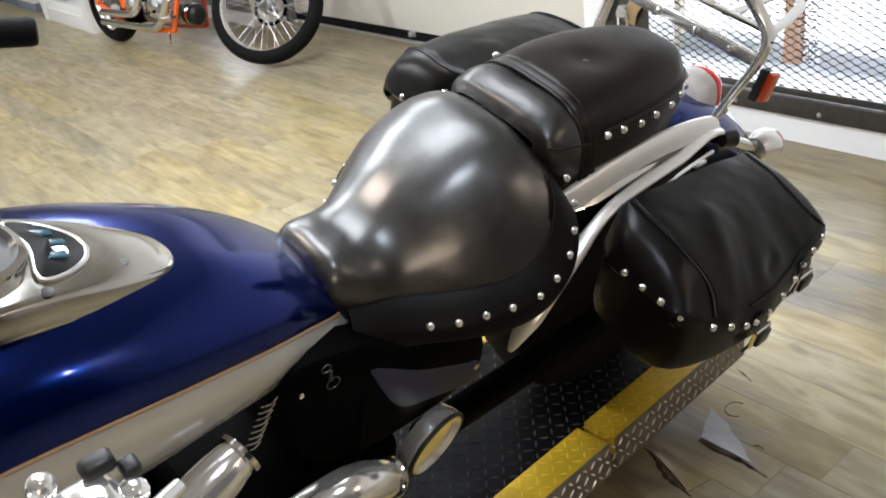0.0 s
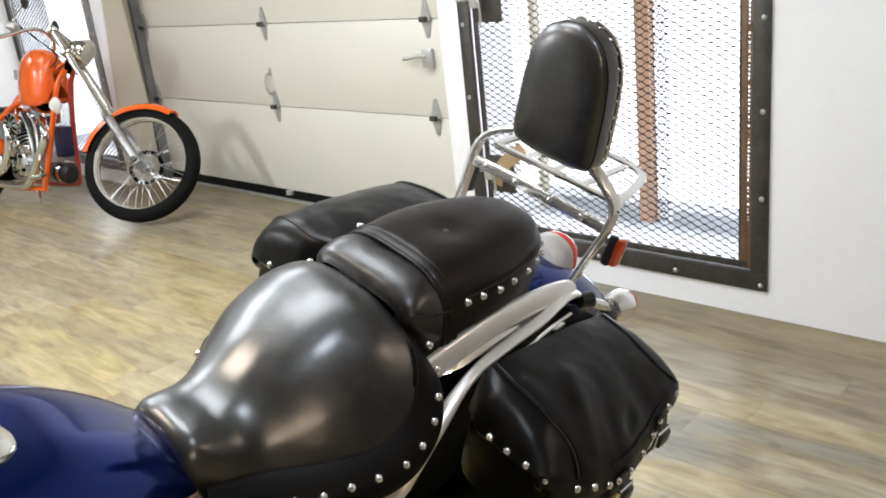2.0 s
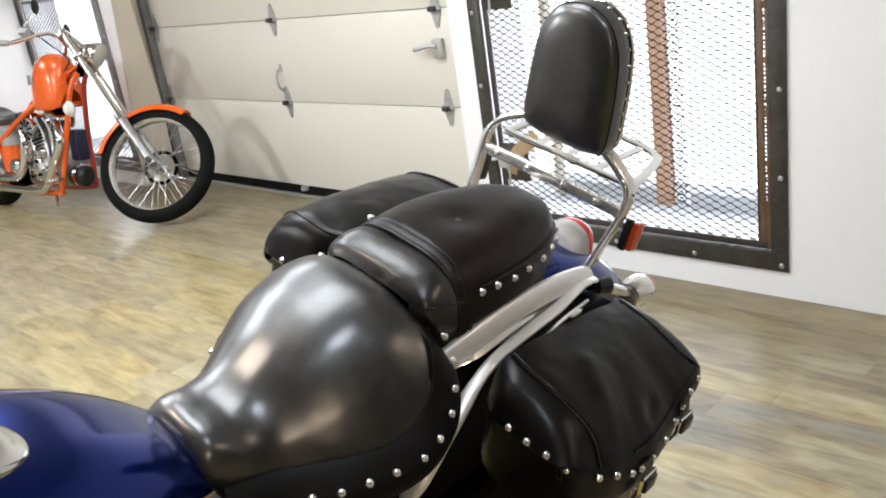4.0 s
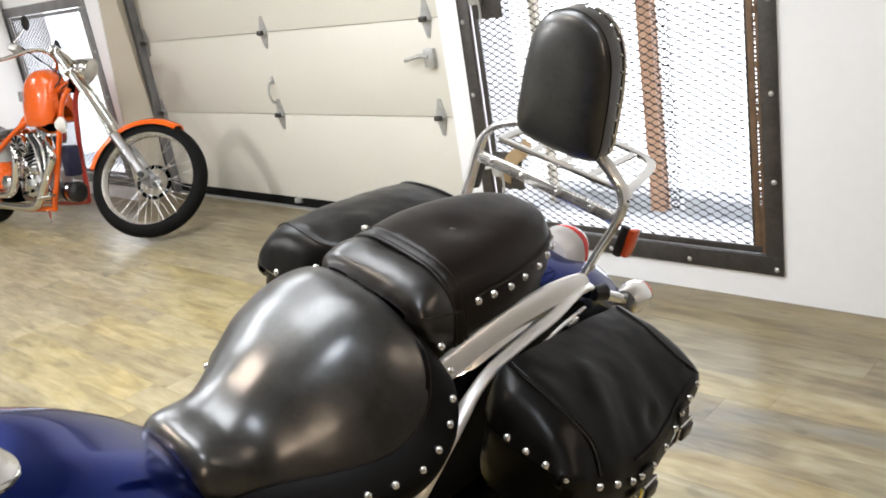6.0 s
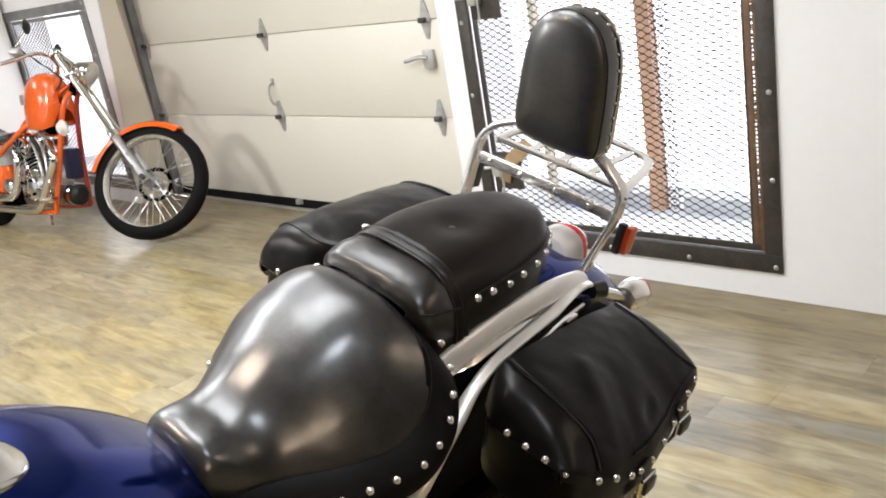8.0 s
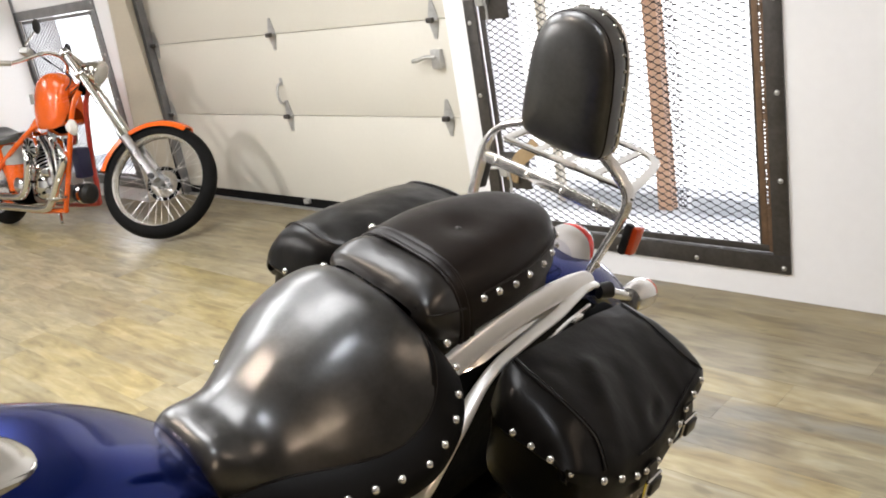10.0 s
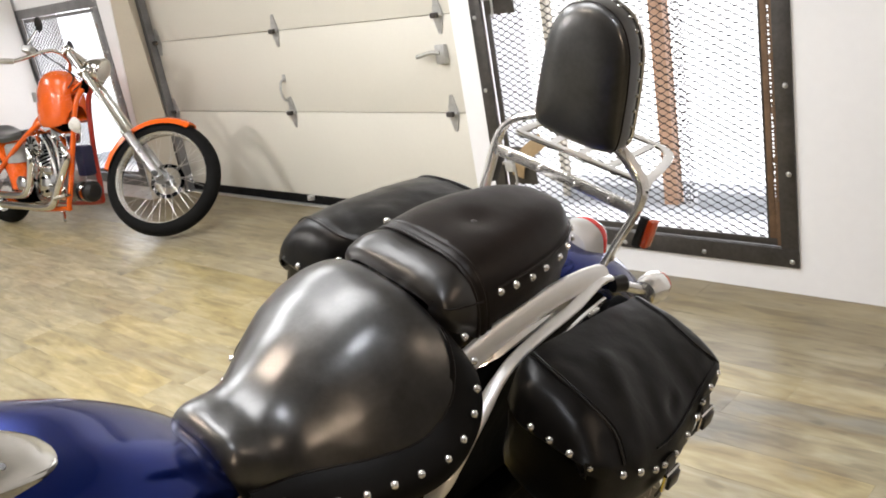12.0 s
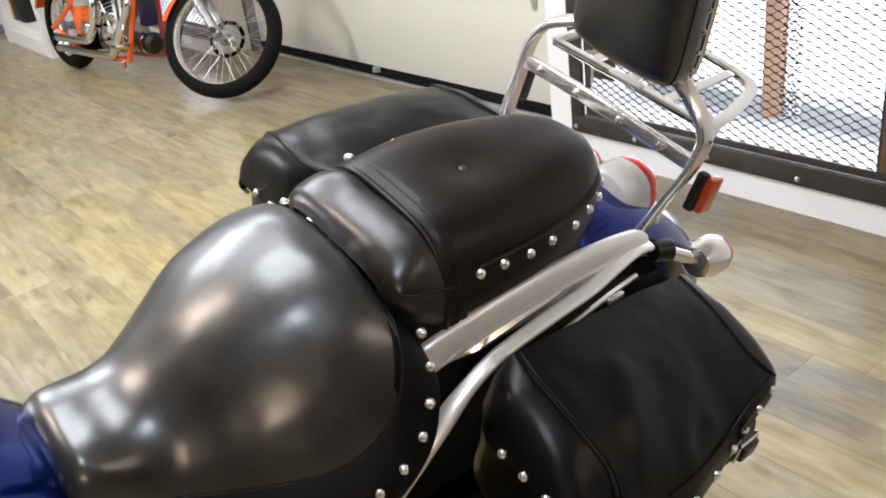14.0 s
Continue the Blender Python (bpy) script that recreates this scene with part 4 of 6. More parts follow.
rim2 = [Vector((x, -along(PIL_W, x) * 0.955, along(PIL_E, x) + (along(PIL_C, x) - along(PIL_E, x)) * 0.56)) for x in [1.00 + 0.308 * math.sin(math.pi / 2 * k / 30) for k in range(31)]]
rim2 += [Vector((p.x, -p.y, p.z)) for p in reversed(rim2[:-1])]
part("seam_piping", tube(rim2, 0.0020, n=6, smooth=1), LEATHER_TOP, pillion)
bm = lathe([(0, 0.009), (0.002, 0.0085), (0.004, 0.005), (0.0045, 0.001)], (1.073, -0.008, 0.899), (1.073, -0.008, 1.0), 14)
part("button", bm, LEATHER_ROLL, pillion, "sunken upholstery button")
for sgn in (-1, 1):
    for x, y, z in ((0.995, 0.139, 0.860), (1.032, 0.141, 0.858), (1.078, 0.1405, 0.852), (1.120, 0.137, 0.851), (1.173, 0.128, 0.846), (1.211, 0.118, 0.848), (1.248, 0.102, 0.843), (1.283, 0.076, 0.838), (1.304, 0.040, 0.834)):
        if sgn < 0 or x > 1.04:
            stud((x, sgn * y, z), (max(0, (x - 1.15) * 5), sgn, 0.15), pillion)
stud((0.971, 0.100, 0.893), (0, 0.5, 0.9), pillion)

# saddlebags: a soft domed lid over a deeper body, the far one packed fuller
NEAR_LID = dict(
    out=[(0.945, 0.372), (0.955, 0.388), (0.975, 0.400), (1.0, 0.410), (1.04, 0.421), (1.09, 0.427), (1.15, 0.429), (1.20, 0.421), (1.25, 0.411), (1.30, 0.401), (1.37, 0.388), (1.395, 0.374), (1.41, 0.350)],
    top=[(0.945, 0.700), (0.953, 0.722), (0.970, 0.743), (0.990, 0.753), (1.01, 0.757), (1.10, 0.750), (1.25, 0.729), (1.35, 0.711), (1.378, 0.702), (1.397, 0.680), (1.41, 0.645)],
    edge=[(0.945, 0.688), (0.975, 0.672), (1.0, 0.656), (1.04, 0.643), (1.09, 0.625), (1.15, 0.619), (1.25, 0.620), (1.29, 0.636), (1.37, 0.648), (1.41, 0.628)],
    p=2.4, q=0.80, front=(1.010, 1.008, 1.012, 1.020, 1.008), back=(1.362, 1.352, 1.345, 1.350, 1.372))
FAR_LID = dict(
    out=[(0.962, 0.372), (0.970, 0.392), (0.985, 0.404), (1.02, 0.414), (1.10, 0.418), (1.25, 0.414), (1.34, 0.404), (1.385, 0.390), (1.41, 0.352)],
    top=[(0.962, 0.712), (0.966, 0.742), (0.976, 0.770), (0.990, 0.788), (1.01, 0.794), (1.10, 0.796), (1.25, 0.786), (1.33, 0.775), (1.365, 0.762), (1.39, 0.735), (1.41, 0.68)],
    edge=[(0.962, 0.690), (0.985, 0.672), (1.02, 0.662), (1.15, 0.655), (1.30, 0.660), (1.37, 0.662), (1.41, 0.640)],
    p=4.0, q=0.60, front=(0.988, 0.991, 0.998, 1.010, 1.018), back=(1.352, 1.340, 1.334, 1.340, 1.360))
BAG_IN = 0.196


def lid_point(shape, x, s, grow=0.0):
    """The lid's skin at x; s runs from the wheel's side (0) to the outer edge (1). Distances from the middle plane."""
    yo, zi, ze = along(shape["out"], x), along(shape["top"], x), along(shape["edge"], x)
    y = BAG_IN + (yo - BAG_IN) * s
    z = ze + (zi - ze) * max(0.0, 1 - s ** shape["p"]) ** shape["q"]
    cut_back = 0.034 * max(0.0, 1 - (y - BAG_IN) / 0.062) ** 2 * max(0.0, min(1.0, (1.03 - x) / 0.08))
    return Vector((x + cut_back, y + grow * s * s, z + grow * (1 - 0.5 * s)))


def fold(p, a, b, wide, high):
    """The height of a soft crease in the leather that runs from a to b in plan."""
    d = (b[0] - a[0], b[1] - a[1])
    t = ((p.x - a[0]) * d[0] + (p.y - a[1]) * d[1]) / (d[0] ** 2 + d[1] ** 2)
    off = math.hypot(p.x - a[0] - d[0] * max(0, min(1, t)), p.y - a[1] - d[1] * max(0, min(1, t)))
    return high * math.exp(-(off / wide) ** 2) * max(0.0, 1 - abs(2 * t - 1) ** 4 if 0 < t < 1 else 0.0)


def saddlebag(side):
    """side -1: the one on the stand's side."""
    shape = NEAR_LID if side < 0 else FAR_LID
    f = lambda p: Vector((p[0], side * p[1], p[2]))  # noqa: E731
    x0, x1 = shape["out"][0][0], shape["out"][-1][0]
    # body: tapers in a little towards a rounded bottom
    rings = []
    for k in range(33):
        t = k / 32
        x = x0 + 0.022 + (x1 - x0 - 0.040) * 0.5 * (1 - math.cos(math.pi * t))
        end = max(0.0, 1 - abs(2 * t - 1) ** 7) ** 0.5
        yo, ze = along(shape["out"], x) - 0.010, along(shape["edge"], x)
        bottom = 0.505 + 0.05 * (1 - end)
        pts = [(BAG_IN + 0.012, bottom + 0.03), (BAG_IN + 0.006, ze - 0.04), (BAG_IN + 0.012, ze + 0.012), (0.30, ze + 0.016), (yo - 0.03, ze + 0.008), (yo, ze - 0.012), (yo + 0.006, ze - 0.06), (yo - 0.004, bottom + 0.035), (yo - 0.045, bottom + 0.003), (0.29, bottom)]
        mid = Vector((0.30, 0.60))
        rings.append([f((x, p.y, p.z)) for p in spline([(0, *(mid + (Vector(p) - mid) * (0.80 + 0.20 * end))) for p in pts], 4, True)])
    body = part("saddlebag", rumple(loft(rings), 0.0035, 12), LEATHER_BAG, bike, "black leather saddlebag with chrome studs and buckled straps")
    # lid
    rows, n = [], 40
    stations = [x0 + (x1 - x0) * (0.5 * (1 - math.cos(math.pi * k / 60)) * 0.6 + 0.4 * k / 60) for k in range(61)]
    for x in stations:
        row = []
        for k in range(n + 1):
            s = math.sin(math.pi / 2 * k / n)
            p = lid_point(shape, x, s)
            if side < 0:
                lift = fold(p, (1.140, 0.262), (1.058, 0.400), 0.018, 0.0050) + fold(p, (1.185, 0.285), (1.115, 0.420), 0.016, -0.0028)
                lift += fold(p, (1.215, 0.375), (1.165, 0.400), 0.009, -0.0055) + fold(p, (1.30, 0.23), (1.24, 0.36), 0.04, -0.002)
            else:
                lift = fold(p, (1.12, 0.26), (1.22, 0.36), 0.03, -0.003) + fold(p, (1.02, 0.22), (1.06, 0.34), 0.02, -0.002)
            row.append(Vector((p.x, p.y + lift * 0.5 * s, p.z + lift)))
        low = along(shape["edge"], x)
        xi = row[0].x
        inner = [Vector((xi, BAG_IN + 0.010, row[0].z - 0.045)), Vector((xi, BAG_IN - 0.001, row[0].z - 0.022)), Vector((xi, BAG_IN - 0.002, row[0].z - 0.006))]
        outer = [Vector((x, row[-1].y + 0.004, low - 0.012)), Vector((x, row[-1].y + 0.005, low - 0.022)), Vector((x, row[-1].y - 0.004, low - 0.023)), Vector((x, row[-1].y - 0.016, low - 0.010))]
        rows.append(inner + row + outer)
    first = [Vector((p.x - 0.004, p.y, min(p.z, along(shape["edge"], x0) - 0.004))) for p in rows[0]]
    under = [Vector((p.x + 0.008, p.y, p.z - 0.012)) for p in first]
    last = [Vector((x1 + 0.003, p.y, min(p.z, along(shape["edge"], x1) - 0.020))) for p in rows[-1]]
    lid = part("lid", rumple(loft([[f(p) for p in row] for row in [under, first] + rows + [last]], closed=False, caps=False), 0.0018, 17), LEATHER_BAG, body, "leather lid with piped seams")
    for name in ("front", "back"):
        line = [f(lid_point(shape, along(list(zip((0.0, 0.35, 0.6, 0.8, 0.97), shape[name])), s), s, 0.0016)) for s in [0.02 + 0.95 * k / 16 for k in range(17)]]
        part("piping", tube(line, 0.0023, n=6, smooth=1), LEATHER_BAG, lid)
        part("piping", tube([p + Vector((0.0065 if name == "front" else -0.0065, 0, 0)) for p in line], 0.0011, n=5, smooth=1), LEATHER_BAG, lid)
    part("piping", tube([f(lid_point(shape, x, 0.95, 0.0012)) for x in [1.10 + 0.27 * k / 12 for k in range(13)]], 0.0018, n=6, smooth=1), LEATHER_BAG, lid)
    if side < 0:
        front = ((0.962, 0.234, 0.690), (0.946, 0.268, 0.692), (0.946, 0.306, 0.690), (0.946, 0.344, 0.689), (0.955, 0.378, 0.678))
        outer = ((0.999, 0.411, 0.655), (1.036, 0.423, 0.643), (1.080, 0.429, 0.622), (1.108, 0.431, 0.615), (1.142, 0.432, 0.617), (1.196, 0.424, 0.617), (1.249, 0.413, 0.618), (1.277, 0.406, 0.632), (1.315, 0.399, 0.640), (1.355, 0.391, 0.645))
    else:
        front = ((0.961, 0.236, 0.700), (0.961, 0.278, 0.698), (0.961, 0.321, 0.694), (0.969, 0.364, 0.689), (0.990, 0.402, 0.684))
        outer = [(1.03 + 0.05 * k, along(shape["out"], 1.03 + 0.05 * k) + 0.003, along(shape["edge"], 1.03 + 0.05 * k) - 0.006) for k in range(8)]
    for x, y, z in front:
        stud(f((x - 0.004, y, z)), f((-1, 0.1 + 6 * max(0.0, y - 0.34), 0.25)), body)
    for x, y, z in outer:
        stud(f((x, y + 0.003, z)), f((0, 1, 0.25)), body)
    for x in (1.125, 1.285):
        y, z = along(shape["out"], x), along(shape["edge"], x)
        path = [f((x, y + d, z + h)) for d, h in ((0.004, 0.004), (0.009, -0.016), (0.010, -0.036), (0.008, -0.060), (0.002, -0.085))]
        strap = part("strap", sweep(spline(path, 4), flat(0.005, 0.028, 0.4, 8), up=(1, 0, 0)), LEATHER_ROLL, body, "buckled leather strap")
        c = [f((x + a, y + 0.013, z - 0.040 + b)) for a, b in ((-0.020, 0.016), (0.020, 0.016), (0.020, -0.016), (-0.020, -0.016))]
        part("buckle", tube(c, 0.0036, n=6, smooth=1, closed=True), CHROME, strap, "chrome buckle")
        part("buckle_leather", box_bm(0.034, 0.010, 0.030, f((x, y + 0.018, z - 0.040)), 0.004), LEATHER_ROLL, strap)
    return body


saddlebag(-1)
saddlebag(1)

# rear fender, struts and rails
rings = []
for k in range(31):
    a = radians(122 - 117 * k / 30)
    r = 0.40
    cx, cz = 1.30 + r * math.cos(a), 0.335 + r * math.sin(a)
    ca, sa = math.cos(a), math.sin(a)
    ring = []
    for y, d in ((-0.108, -0.06), (-0.106, -0.04), (-0.09, -0.018), (-0.05, -0.003), (0, 0.003), (0.05, -0.003), (0.09, -0.018), (0.106, -0.04), (0.108, -0.06), (0.10, -0.06), (0.085, -0.03), (0, -0.008), (-0.085, -0.03), (-0.10, -0.06)):
        ring.append((cx + ca * d, y, cz + sa * d))
    rings.append(ring)
part("rear_fender", loft(rings), BLUE, bike, "glossy blue rear fender")
wheel = part("rear_wheel", lathe([(-0.085, 0.24), (-0.085, 0.29), (-0.06, 0.318), (0, 0.327), (0.06, 0.318), (0.085, 0.29), (0.085, 0.24)], (1.30, 0, 0.327), (1.30, 1, 0.327), 40), RUBBER, bike, "black tyre")
part("rim", lathe([(-0.06, 0.23), (-0.07, 0.245), (0.07, 0.245), (0.06, 0.23), (0.02, 0.05), (-0.02, 0.05)], (1.30, 0, 0.327), (1.30, 1, 0.327), 36), CHROME_DULL, wheel)
for sgn in (-1, 1):
    pts = spline([(0.80, sgn * 0.130, 0.722), (0.86, sgn * 0.136, 0.738), (0.905, sgn * 0.139, 0.750), (0.96, sgn * 0.141, 0.765), (1.05, sgn * 0.142, 0.778), (1.15, sgn * 0.141, 0.779), (1.24, sgn * 0.139, 0.768), (1.31, sgn * 0.134, 0.748), (1.36, sgn * 0.126, 0.722), (1.385, sgn * 0.116, 0.700)], 6)
    bm = sweep(pts, flat(0.020, 0.044, 0.7, 26), up=(0, sgn * -0.35, 1), scale=lambda t: 1.0 if t < 0.8 else 1 - (t - 0.8) * 3.4)
    part("fender_strut", bm, METAL_LIT, bike, "chrome fender strut in a lit, pale tone")
    pts = spline([(0.772, sgn * 0.205, 0.560), (0.795, sgn * 0.203, 0.592), (0.845, sgn * 0.200, 0.642), (0.905, sgn * 0.193, 0.690), (0.955, sgn * 0.184, 0.722), (1.01, sgn * 0.177, 0.740),
                  (1.10, sgn * 0.171, 0.747), (1.19, sgn * 0.165, 0.748), (1.25, sgn * 0.156, 0.750), (1.31, sgn * 0.144, 0.744), (1.37, sgn * 0.130, 0.716)], 6)
    bm = sweep(pts, flat(0.026, 0.014, 0.9, 18), up=(0, sgn * 0.15, 1), scale=lambda t: 0.3 + 1.2 * min(1, t * 7) if t < 0.14 else max(0.85, 1.5 - (t - 0.14) * 2.4))
    part("bag_rail", bm, METAL_LIT, bike, "bright metal saddlebag rail")
    bm = lathe([(0, 0.010), (0.012, 0.012), (0.024, 0.011), (0.03, 0.006), (0.031, 0.001)], (1.026, sgn * 0.165, 0.722), (1.010, sgn * 0.20, 0.730), 14)
    part("rail_boss", bm, CHROME, bike, "chrome mounting boss")
    bm = tube([(1.03, sgn * 0.190, 0.718), (1.12, sgn * 0.188, 0.728), (1.22, sgn * 0.178, 0.729), (1.30, sgn * 0.165, 0.716)], 0.0042, n=8)
    part("bag_hanger", bm, CHROME_LIT, bike, "bright saddlebag hanger rod")
    part("hanger_clip", box_bm(0.030, 0.008, 0.010, (1.215, sgn * 0.193, 0.742), 0.003), CHROME_LIT, bike, "bright steel clip beside the saddlebag lid")
    pts = spline([(0.93, sgn * 0.128, 0.722), (1.00, sgn * 0.130, 0.732), (1.10, sgn * 0.130, 0.735), (1.20, sgn * 0.127, 0.728), (1.29, sgn * 0.120, 0.708)], 5)
    part("side_plate", sweep(pts, flat(0.004, 0.040, 0.35, 12), up=(0, sgn * -0.9, 0.6), scale=lambda t: min(1.0, 0.2 + 3 * t, 0.2 + 3 * (1 - t))), CHROME, bike, "polished plate between the fender strut and the saddlebag rail")
    part("bag_bracket", box_bm(0.30, 0.03, 0.10, (1.19, sgn * 0.185, 0.665), 0.006), BLACK_METAL, bike, "black saddlebag bracket")

# luggage rack and backrest: flat polished bars
UPRIGHTS = ([(1.365, -0.092, 0.665), (1.385, -0.100, 0.715), (1.398, -0.122, 0.795), (1.405, -0.140, 0.862), (1.415, -0.134, 0.908), (1.412, -0.095, 0.948), (1.410, -0.058, 0.976), (1.412, -0.045, 1.03), (1.408, -0.042, 1.10)],
            [(1.345, 0.190, 0.665), (1.372, 0.206, 0.745), (1.392, 0.208, 0.83), (1.402, 0.202, 0.895), (1.407, 0.172, 0.938), (1.410, 0.115, 0.968), (1.412, 0.070, 0.988), (1.412, 0.050, 1.03), (1.408, 0.046, 1.10)])
for points in UPRIGHTS:
    part("backrest_upright", sweep(spline(points, 6), flat(0.014, 0.027, 0.40, 18), up=(1, 0, 0.2)), CHROME_LIT, bike, "bright chrome backrest upright")
RACK_Z = 0.902
part("rack_front", sweep(spline([(1.425, 0.170, RACK_Z), (1.430, 0.08, RACK_Z), (1.434, -0.03, RACK_Z), (1.438, -0.128, RACK_Z)], 4), flat(0.020, 0.007, 0.4, 12)), CHROME, bike, "flat chrome luggage rack bar")
part("rack_back", sweep(spline([(1.560, 0.166, RACK_Z - 0.004), (1.600, 0.152, RACK_Z - 0.005), (1.616, 0.110, RACK_Z - 0.005), (1.622, 0.03, RACK_Z - 0.005), (1.618, -0.045, RACK_Z - 0.005), (1.600, -0.085, RACK_Z - 0.004), (1.560, -0.104, RACK_Z - 0.003)], 5), flat(0.020, 0.007, 0.4, 12)), CHROME, bike, "curved chrome luggage rack bar")
for points in ([(1.425, 0.172, RACK_Z), (1.48, 0.172, RACK_Z), (1.565, 0.165, RACK_Z - 0.003)], [(1.412, -0.140, RACK_Z - 0.004), (1.45, -0.126, RACK_Z), (1.50, -0.118, RACK_Z), (1.565, -0.102, RACK_Z - 0.003)]):
    part("rack_side", sweep(spline(points, 5), flat(0.020, 0.007, 0.4, 12)), CHROME, bike, "chrome luggage rack bar")
for y in (0.098, 0.030, -0.040):
    part("rack_slat", sweep(spline([(1.432, y, RACK_Z - 0.0015), (1.50, y * 1.02, RACK_Z - 0.003), (1.617, y * 1.0, RACK_Z - 0.006)], 4), flat(0.018, 0.005, 0.4, 10)), CHROME, bike)
part("rack_label", box_bm(0.016, 0.060, 0.0016, (1.4325, 0.028, RACK_Z + 0.0042), 0.0006, turn=pose(0, 0, 0, 0, 0, 2)), CARTON, bike, "pale unreadable sticker on the rack")
cross = part("cross_bar", sweep(spline([(1.398, 0.203, 0.860), (1.400, 0.10, 0.862), (1.401, -0.04, 0.861), (1.402, -0.136, 0.860)], 5), flat(0.012, 0.026, 0.5, 14)), CHROME_LIT, bike, "chrome cross bar with screws")
for y in (0.165, 0.085, -0.005, -0.085):
    part("rack_bolt", lathe([(0, 0.0065), (0.003, 0.0065), (0.006, 0.004), (0.0065, 0.001)], (1.3935, y, 0.863), (1.30, y, 0.88), 12), CHROME_LIT, cross)
for y in (-0.148, 0.212):
    part("rack_bolt", lathe([(0, 0.008), (0.006, 0.009), (0.010, 0.005)], (1.392, y * 0.74 if y < 0 else y, 0.745), (1.392, y * 3, 0.745), 10), CHROME_LIT, bike)
# backrest pad: an arched cushion on a chrome back plate
PAD_ARCH = [(0.094, 0.992), (0.095, 1.05), (0.092, 1.11), (0.082, 1.168), (0.053, 1.213), (0, 1.231)]
PAD_ARCH += [(-y, z) for y, z in reversed(PAD_ARCH[:-1])] + [(-0.076, 0.971), (0, 0.964), (0.076, 0.971)]


def arch_ring(x, grow):
    c = Vector((0, 0, 1.095))
    return [Vector((x + (p.z - 1.095) * -0.02, p.y, p.z)) for p in (c + (Vector((0, y, z)) - c) * (1 + grow) for y, z in PAD_ARCH)]


rings = [spline(arch_ring(x, g), 5, True) for x, g in ((1.338, -0.95), (1.3382, -0.75), (1.339, -0.50), (1.341, -0.30), (1.345, -0.15), (1.350, -0.06), (1.357, -0.012), (1.364, 0.0), (1.384, 0.004), (1.396, 0.0), (1.400, -0.03), (1.401, -0.5))]
pad = part("backrest_pad", loft(rings), LEATHER, bike, "black leather backrest pad edged with studs")
rings = [spline(arch_ring(x, g), 5, True) for x, g in ((1.4018, -0.6), (1.4018, 0.0), (1.405, 0.016), (1.410, 0.012), (1.412, -0.03), (1.413, -0.6))]
part("back_plate", loft(rings), CHROME, pad, "chrome back plate")
for p in spline(arch_ring(1.394, 0.0), 2, True):
    part("stud", SMALL_STUD, CHROME, pad, at=facing(p, (0, p.y, p.z - 1.095)))
part("back_seam", tube(arch_ring(1.3605, -0.004), 0.0018, n=6, closed=True), LEATHER_TOP, pad)

# lights at the back
TAIL = ((-0.05, 0.66), (-0.057, 0.70), (-0.042, 0.742), (0, 0.757), (0.042, 0.742), (0.057, 0.70), (0.05, 0.66), (0, 0.648))


def tail_rings(steps):
    return [spline([(x - 0.022, y * g * 0.92, 0.698 + (z - 0.70) * g * 0.92) for y, z in TAIL], 4, True) for x, g in steps]


tail = part("tail_light", loft(tail_rings(((1.435, 0.5), (1.44, 0.84), (1.455, 0.97), (1.475, 1.0), (1.494, 0.985), (1.496, 0.92)))), WHITE_LENS, bike, "rounded white and red tail light")
part("lens", loft(tail_rings(((1.4965, 0.93), (1.502, 0.96), (1.514, 0.92), (1.526, 0.78), (1.534, 0.45), (1.536, 0.1)))), RED_LENS, tail, "red lens")
for sgn in (-1, 1):
    sig = part("turn_signal", lathe([(0, 0.012), (0.004, 0.026), (0.03, 0.034), (0.055, 0.034), (0.062, 0.03)], (1.498, sgn * 0.150, 0.627), (1.59, sgn * 0.150, 0.620), 20), CHROME_LIT, bike, "chrome turn signal")
    part("lens", lathe([(0, 0.03), (0.008, 0.028), (0.013, 0.018), (0.015, 0.001)], (1.560, sgn * 0.150, 0.6225), (1.69, sgn * 0.150, 0.6125), 20), ORANGE_LENS, sig, "amber lens")
    part("stalk", tube([(1.44, sgn * 0.115, 0.660), (1.48, sgn * 0.135, 0.642), (1.515, sgn * 0.150, 0.628)], 0.011, n=10), CHROME, sig)
    part("stalk_boot", lathe([(0, 0.016), (0.03, 0.018)], (1.42, sgn * 0.115, 0.667), (1.46, sgn * 0.13, 0.664), 12), BLACK, sig)
    off = -0.150 if sgn < 0 else 0.216
    ref = part("side_reflector", box_bm(0.018 if sgn < 0 else 0.034, 0.016, 0.064, (1.427 if sgn < 0 else 1.416, off + (0.004 if sgn < 0 else 0.0), 0.806), 0.004, turn=pose(0, 0, 0, 0, 12, 0)), BLACK, bike, "side reflector")
    part("lens", box_bm(0.032 if sgn < 0 else 0.026, 0.014, 0.058 if sgn < 0 else 0.048, (1.441, off - 0.008, 0.802) if sgn < 0 else (1.418, off + 0.011, 0.804), 0.004, turn=pose(0, 0, 0, 0, 12, 0)), ORANGE_LENS, ref, "amber-red reflector")

# tank
PIN = [(-0.24, 0.10, 0.845), (-0.16, 0.155, 0.856), (-0.05, 0.172, 0.850), (0.10, 0.170, 0.837), (0.22, 0.160, 0.813), (0.30, 0.147, 0.790), (0.39, 0.128, 0.760), (0.46, 0.107, 0.733), (0.52, 0.085, 0.705), (0.548, 0.062, 0.690)]
FAR = [(-0.24, 0.10), (-0.16, 0.165), (-0.05, 0.195), (0.10, 0.205), (0.22, 0.200), (0.30, 0.188), (0.39, 0.165), (0.46, 0.135), (0.52, 0.095), (0.548, 0.062)]
PIN_W, PIN_Z = [(x, w) for x, w, _ in PIN], [(x, z) for x, _, z in PIN]
